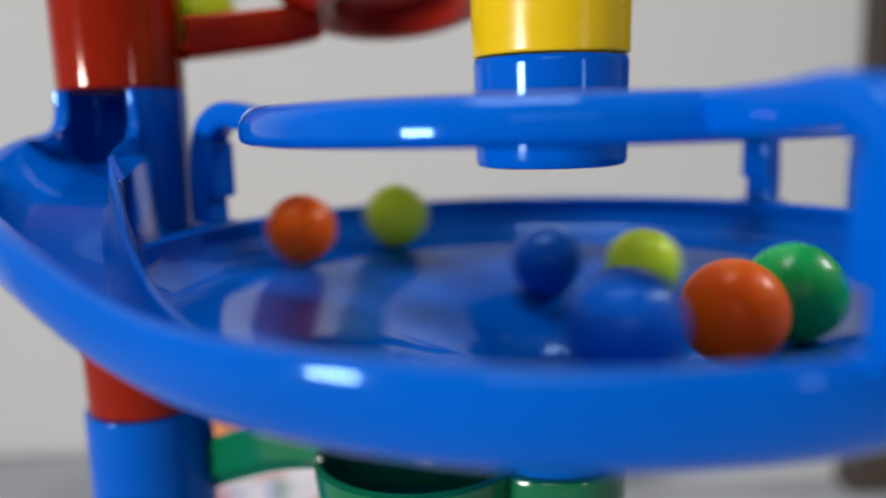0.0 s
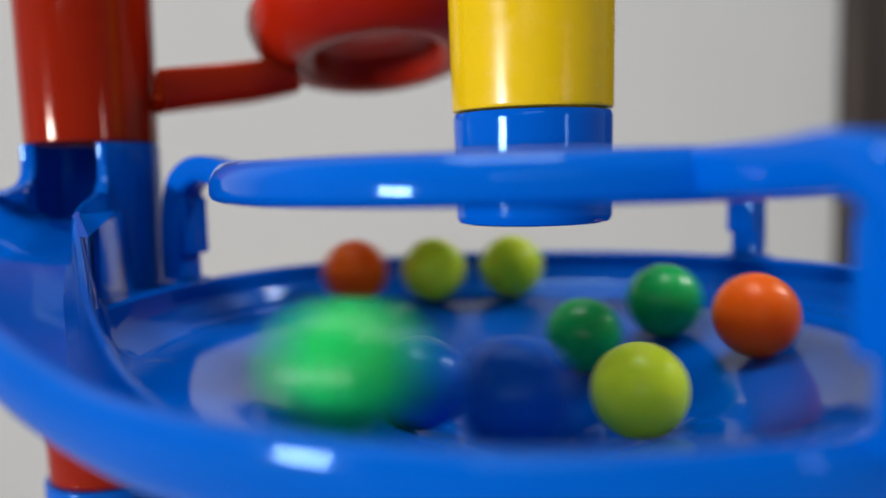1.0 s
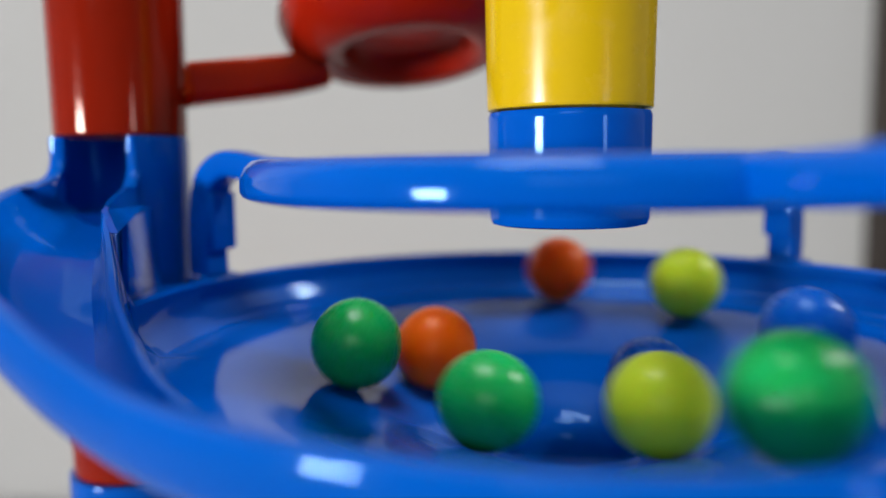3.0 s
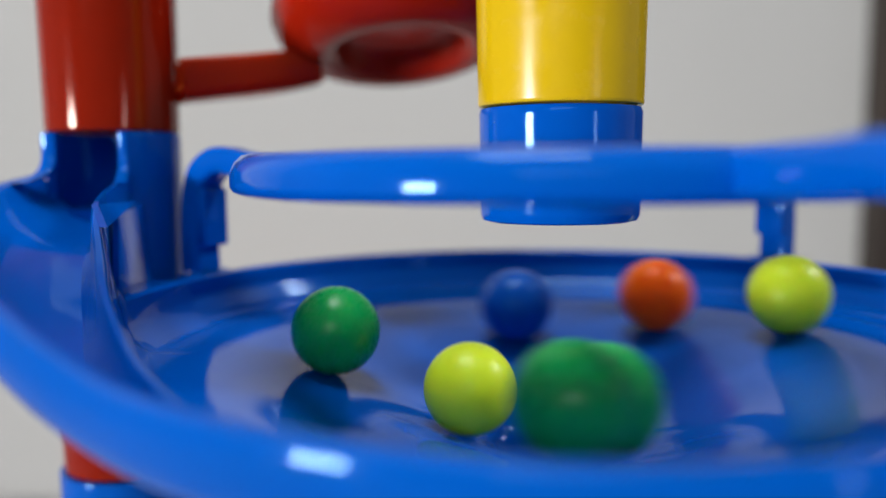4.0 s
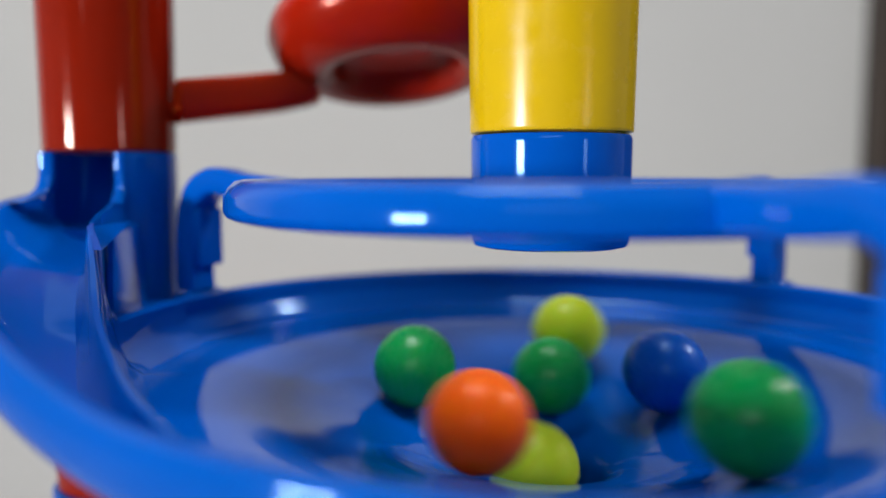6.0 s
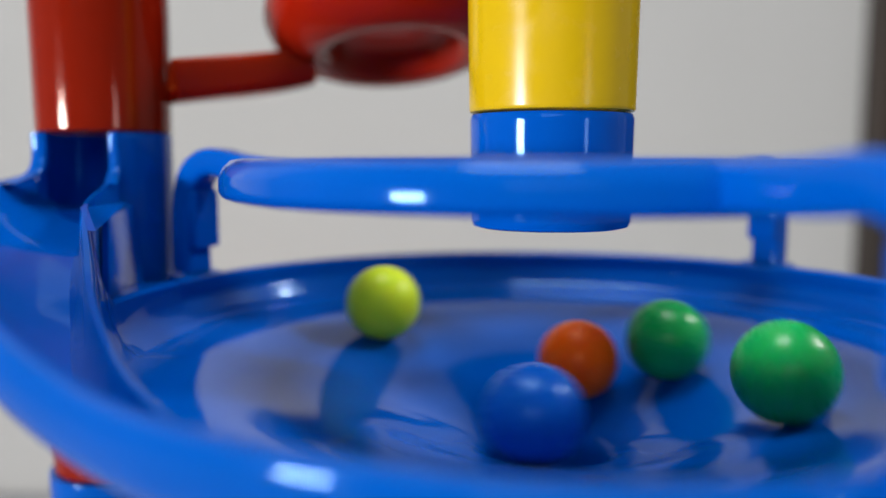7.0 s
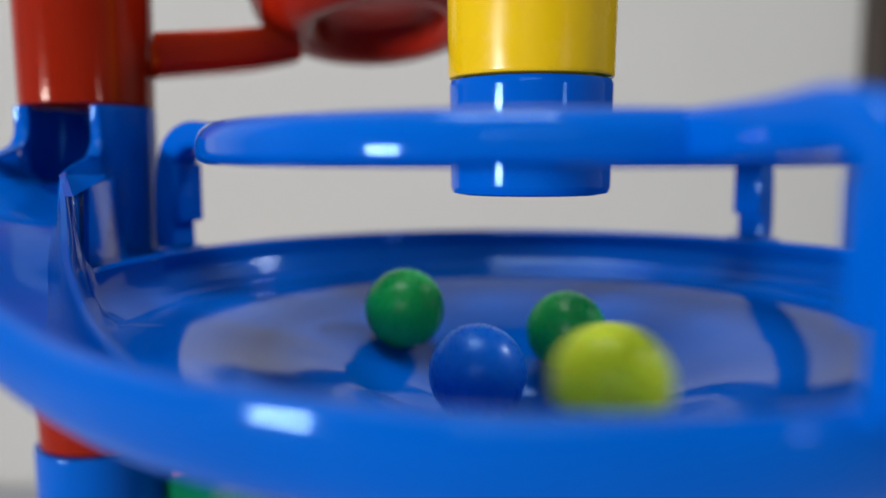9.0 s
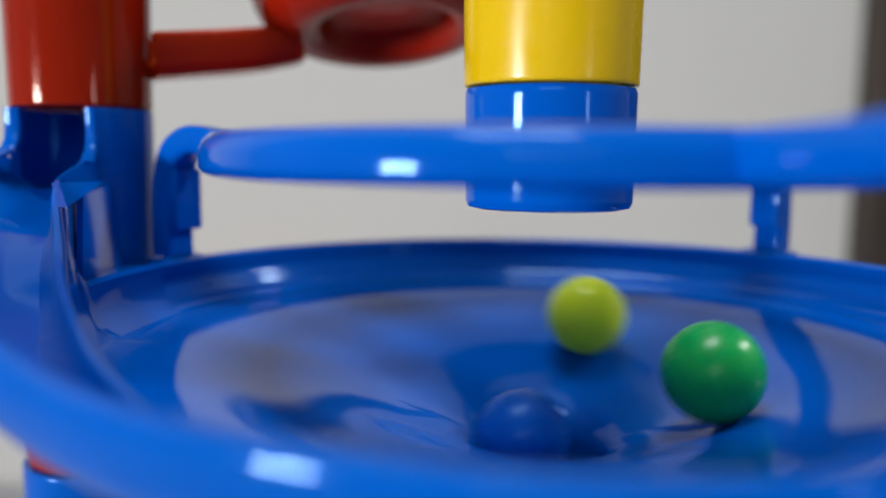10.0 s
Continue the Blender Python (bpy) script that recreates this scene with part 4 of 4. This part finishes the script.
    roll_along(green_c, [
        (0, -37.0, 66.0, 72.0), (0.2, -50.0, 80.0, 59.0), (0.35, -66.0, 71.0, 55.0), (0.5, -81.5, 56.5, 51.5), (0.6, -98.0, 43.0, 49.0), (0.7, -100.0, 40.0, 28.0),
        (0.8, -97.0, 8.0, 18.0), (0.9, -86.0, -15.0, 6.0), (1, -29.7, -62.0, 1.9), (1.1, 40.0, -53.0, -1.2), (1.2, 67.0, -14.0, -1.2), (1.3, 62.1, 22.0, -1.4),
        (1.4, 20.6, 63.2, -1.3), (1.5, -33.5, 58.1, -1.3), (1.6, -65.1, 16.2, -1.3), (1.7, -57.7, -31.4, -1.4), (1.8, -16.0, -57.8, -1.9), (1.9, 17.4, -57.9, -1.9),
        (2, 45.8, -42.2, -1.7), (2.1, 63.1, -14.3, -1.5), (2.2, 64.0, 19.7, -1.3), (2.3, 40.9, 51.7, -1.4), (2.4, 2.2, 65.2, -1.4), (2.5, -37.6, 54.7, -1.3),
        (2.6, -61.5, 26.1, -1.3), (2.7, -65.7, -8.5, -1.3), (2.8, -49.8, -40.9, -1.5), (2.9, -18.1, -57.6, -1.9), (3, 18.6, -55.5, -2.8), (3.1, 41.0, -34.2, -4.2),
        (3.2, 52.2, -11.7, -3.7), (3.3, 49.4, 18.4, -3.6), (3.4, 30.2, 42.1, -3.8), (3.5, 1.1, 50.8, -4.0), (3.6, -27.3, 41.6, -4.3), (3.7, -45.0, 18.4, -4.7),
        (3.8, -45.8, -11.0, -5.5), (3.9, -30.3, -34.6, -6.4), (4, -4.6, -45.0, -6.9), (4.1, 22.2, -39.0, -6.8), (4.2, 41.2, -18.9, -6.1), (4.3, 45.9, 9.7, -5.2),
        (4.4, 33.4, 41.3, -3.5), (4.5, 11.1, 60.4, -1.8), (4.6, -14.0, 61.0, -1.7), (4.7, -34.5, 45.8, -2.5), (4.8, -44.8, 18.6, -4.8), (4.9, -36.6, -22.5, -6.8),
        (5, -9.0, -52.2, -6.2), (5.1, 22.1, -49.7, -4.2), (5.2, 43.6, -26.5, -4.7), (5.3, 48.7, 7.9, -4.5), (5.4, 31.0, 36.8, -4.9), (5.5, -0.8, 47.0, -5.2),
        (5.6, -31.2, 34.4, -5.3), (5.7, -45.8, 4.7, -5.4), (5.8, -37.1, -27.2, -6.1), (5.9, -9.9, -45.3, -6.7), (6, 22.5, -41.2, -6.4), (6.1, 44.5, -17.2, -5.5),
        (6.2, 46.3, 15.5, -4.7), (6.3, 27.7, 41.0, -4.4), (6.4, 5.4, 49.2, -4.4), (6.5, -18.9, 44.2, -4.9), (6.6, -38.1, 20.5, -6.0), (6.7, -38.6, -13.6, -7.1),
        (6.8, -18.5, -42.0, -6.7), (6.9, 12.4, -46.2, -6.4), (7, 34.5, -23.8, -7.2), (7.1, 37.6, 9.6, -7.3), (7.2, 19.3, 36.2, -6.7), (7.3, -8.5, 44.1, -5.6),
        (7.4, -31.8, 32.0, -5.6), (7.5, -41.4, 9.1, -6.3), (7.6, -29.3, -28.3, -7.7), (7.7, -2.3, -46.3, -6.8), (7.8, 23.6, -40.9, -6.3), (7.9, 35.8, -12.8, -8.0),
        (8, 25.9, 19.5, -9.5), (8.1, -1.4, 34.3, -8.8), (8.2, -28.7, 24.6, -7.6), (8.3, -39.5, 1.5, -7.1), (8.4, -28.0, -27.2, -8.3), (8.5, 0.8, -35.6, -9.8),
        (8.6, 26.0, -19.8, -10.2), (8.7, 32.2, 13.2, -8.6), (8.8, 17.4, 33.6, -7.6), (8.9, -5.5, 35.8, -8.1), (9, -24.1, 17.2, -10.7), (9.1, -22.7, -16.6, -12.1),
        (9.2, 0.8, -33.6, -10.5), (9.3, 23.4, -26.7, -9.5), (9.4, 28.5, 1.7, -11.1), (9.5, 10.8, 27.5, -10.7), (9.6, -17.1, 27.8, -9.4), (9.7, -32.4, 8.4, -9.1),
        (9.8, -25.2, -21.9, -10.1), (9.9, 1.9, -32.6, -10.8), (10, 25.4, -14.5, -11.6),
    ])
    roll_along(navy_a, [
        (0, 2.9, -52.0, -5.1), (0.1, 31.5, -41.0, -4.9), (0.2, 44.9, -12.4, -5.7), (0.3, 44.9, 19.2, -4.7), (0.4, 25.0, 44.7, -3.9), (0.5, -2.1, 54.7, -3.1),
        (0.6, -27.6, 50.1, -2.5), (0.7, -45.4, 33.2, -2.8), (0.8, -51.6, 9.2, -3.7), (0.9, -39.2, -22.4, -6.3), (1, -8.5, -42.7, -7.4), (1.1, 25.2, -38.8, -6.5),
        (1.2, 44.7, -12.6, -5.7), (1.3, 45.0, 16.0, -5.0), (1.4, 29.4, 36.6, -5.2), (1.5, 3.1, 46.9, -5.2), (1.6, -23.2, 39.9, -5.3), (1.7, -40.8, 12.7, -6.2),
        (1.8, -38.5, -21.1, -6.6), (1.9, -17.6, -44.1, -6.3), (2, 12.2, -48.2, -5.8), (2.1, 32.7, -32.1, -6.4), (2.2, 38.9, -1.6, -7.4), (2.3, 24.6, 29.1, -7.5),
        (2.4, -1.8, 42.9, -6.1), (2.5, -27.4, 38.1, -5.2), (2.6, -40.4, 12.4, -6.3), (2.7, -33.1, -23.1, -7.6), (2.8, -6.7, -42.8, -7.4), (2.9, 22.1, -39.6, -6.7),
        (3, 43.5, -3.0, -6.1), (3.1, 37.4, 22.4, -5.9), (3.2, 13.7, 37.9, -6.8), (3.3, -16.6, 33.6, -7.7), (3.4, -33.4, 10.9, -8.5), (3.5, -27.6, -17.6, -10.2),
        (3.6, -4.5, -31.3, -11.3), (3.7, 20.8, -23.6, -11.0), (3.8, 32.2, 1.0, -9.6), (3.9, 21.8, 26.5, -8.8), (4, -4.7, 35.9, -8.1), (4.1, -30.9, 22.3, -7.5),
        (4.2, -39.8, -7.1, -7.0), (4.3, -25.1, -34.6, -7.3), (4.4, -0.8, -42.0, -7.8), (4.5, 20.9, -29.9, -9.2), (4.6, 27.9, 9.1, -10.8), (4.7, 11.6, 31.3, -9.1),
        (4.8, -12.2, 31.4, -9.0), (4.9, -27.3, 13.3, -10.3), (5, -25.7, -19.1, -10.1), (5.1, -4.0, -35.3, -9.8), (5.2, 18.5, -30.3, -9.6), (5.3, 32.8, -6.1, -9.5),
        (5.4, 24.4, 21.3, -9.5), (5.5, -0.5, 30.7, -10.2), (5.6, -22.2, 18.5, -11.0), (5.7, -24.1, -8.9, -12.9), (5.8, -5.7, -24.1, -14.0), (5.9, 16.9, -17.4, -13.9),
        (6, 24.7, 9.1, -12.1), (6.1, 8.5, 26.0, -11.6), (6.2, -15.9, 22.6, -11.6), (6.3, -25.4, -3.7, -12.6), (6.4, -10.2, -23.5, -13.7), (6.5, 12.7, -20.8, -14.0),
        (6.6, 23.0, -0.9, -13.5), (6.7, 13.4, 20.8, -12.8), (6.8, -7.8, 19.5, -14.5), (6.9, -18.9, -6.4, -15.0), (7, -5.3, -23.2, -14.3), (7.1, 15.1, -16.9, -14.4),
        (7.2, 17.7, 11.1, -14.5), (7.3, -1.4, 24.0, -13.1), (7.4, -18.6, 14.0, -13.4), (7.5, -17.7, -18.0, -12.3), (7.6, 5.3, -28.4, -12.4), (7.7, 21.0, -14.7, -13.2),
        (7.8, 19.6, 13.9, -13.1), (7.9, -0.4, 24.2, -13.1), (8, -16.9, 10.5, -14.8), (8.1, -12.4, -16.3, -15.1), (8.2, 10.5, -20.4, -14.5), (8.3, 16.5, 5.5, -15.7),
        (8.4, -1.4, 9.9, -18.5), (8.5, -13.8, -1.7, -17.1), (8.6, -4.1, -16.5, -16.0), (8.7, 12.5, -7.6, -16.8), (8.8, 5.9, 8.2, -18.4), (8.9, -9.7, 13.7, -16.2),
        (9, -10.3, -16.6, -15.4), (9.1, 7.5, -24.7, -13.6), (9.2, 10.1, -25.2, -13.1), (9.3, -6.4, -25.9, -13.4), (9.4, -14.5, -23.4, -12.8), (9.5, -5.6, -26.7, -13.1),
        (9.6, 3.6, -27.7, -12.9), (9.7, -9.8, -25.0, -13.3), (9.8, -11.6, -23.3, -13.6), (9.9, 9.0, -9.0, -18.2), (10, -4.0, -3.0, -26.5),
    ])
    roll_along(navy_b, [
        (0, 3.0, 30.2, -10.4), (0.1, -19.6, 23.5, -10.2), (0.2, -28.6, -2.2, -11.1), (0.3, -14.5, -29.0, -10.8), (0.4, 19.1, -30.0, -9.6), (0.5, 38.1, -0.8, -7.5),
        (0.6, 32.6, 13.8, -8.4), (0.7, 13.4, 29.2, -9.6), (0.8, -13.9, 30.1, -9.2), (0.9, -29.4, 10.9, -9.9), (1, -21.9, -12.0, -13.4), (1.1, 2.3, -27.2, -13.1),
        (1.2, 23.4, -16.4, -12.0), (1.3, 25.4, 13.1, -11.1), (1.4, 12.0, 30.5, -9.3), (1.5, -14.6, 32.1, -8.4), (1.6, -27.3, 4.5, -11.5), (1.7, -14.7, -25.0, -12.2),
        (1.8, 13.1, -30.3, -10.6), (1.9, 28.6, -12.3, -10.6), (2, 23.6, 19.4, -10.2), (2.1, -0.6, 27.4, -11.6), (2.2, -18.9, 17.6, -12.3), (2.3, -21.8, -13.5, -13.1),
        (2.4, 1.9, -24.1, -14.2), (2.5, 18.8, -10.5, -14.6), (2.6, 8.9, 13.4, -16.5), (2.7, -11.2, 15.3, -15.3), (2.8, -16.4, -13.5, -14.8), (2.9, 5.3, -19.3, -15.3),
        (3, 15.8, 1.0, -16.2), (3.1, 6.3, 18.9, -14.9), (3.2, -10.0, 11.0, -16.9), (3.3, -5.5, -9.6, -18.4), (3.4, 8.3, -6.9, -18.7), (3.5, 8.0, 6.8, -18.1),
        (3.6, -5.1, 8.9, -18.3), (3.7, -9.4, -3.4, -18.5), (3.8, -2.8, -1.0, -28.0), (3.9, -1.4, -0.5, -58.0), (4.1, 0.0, 0.0, -156.0), (10, 0.0, 0.0, -156.0),
    ])


motions()
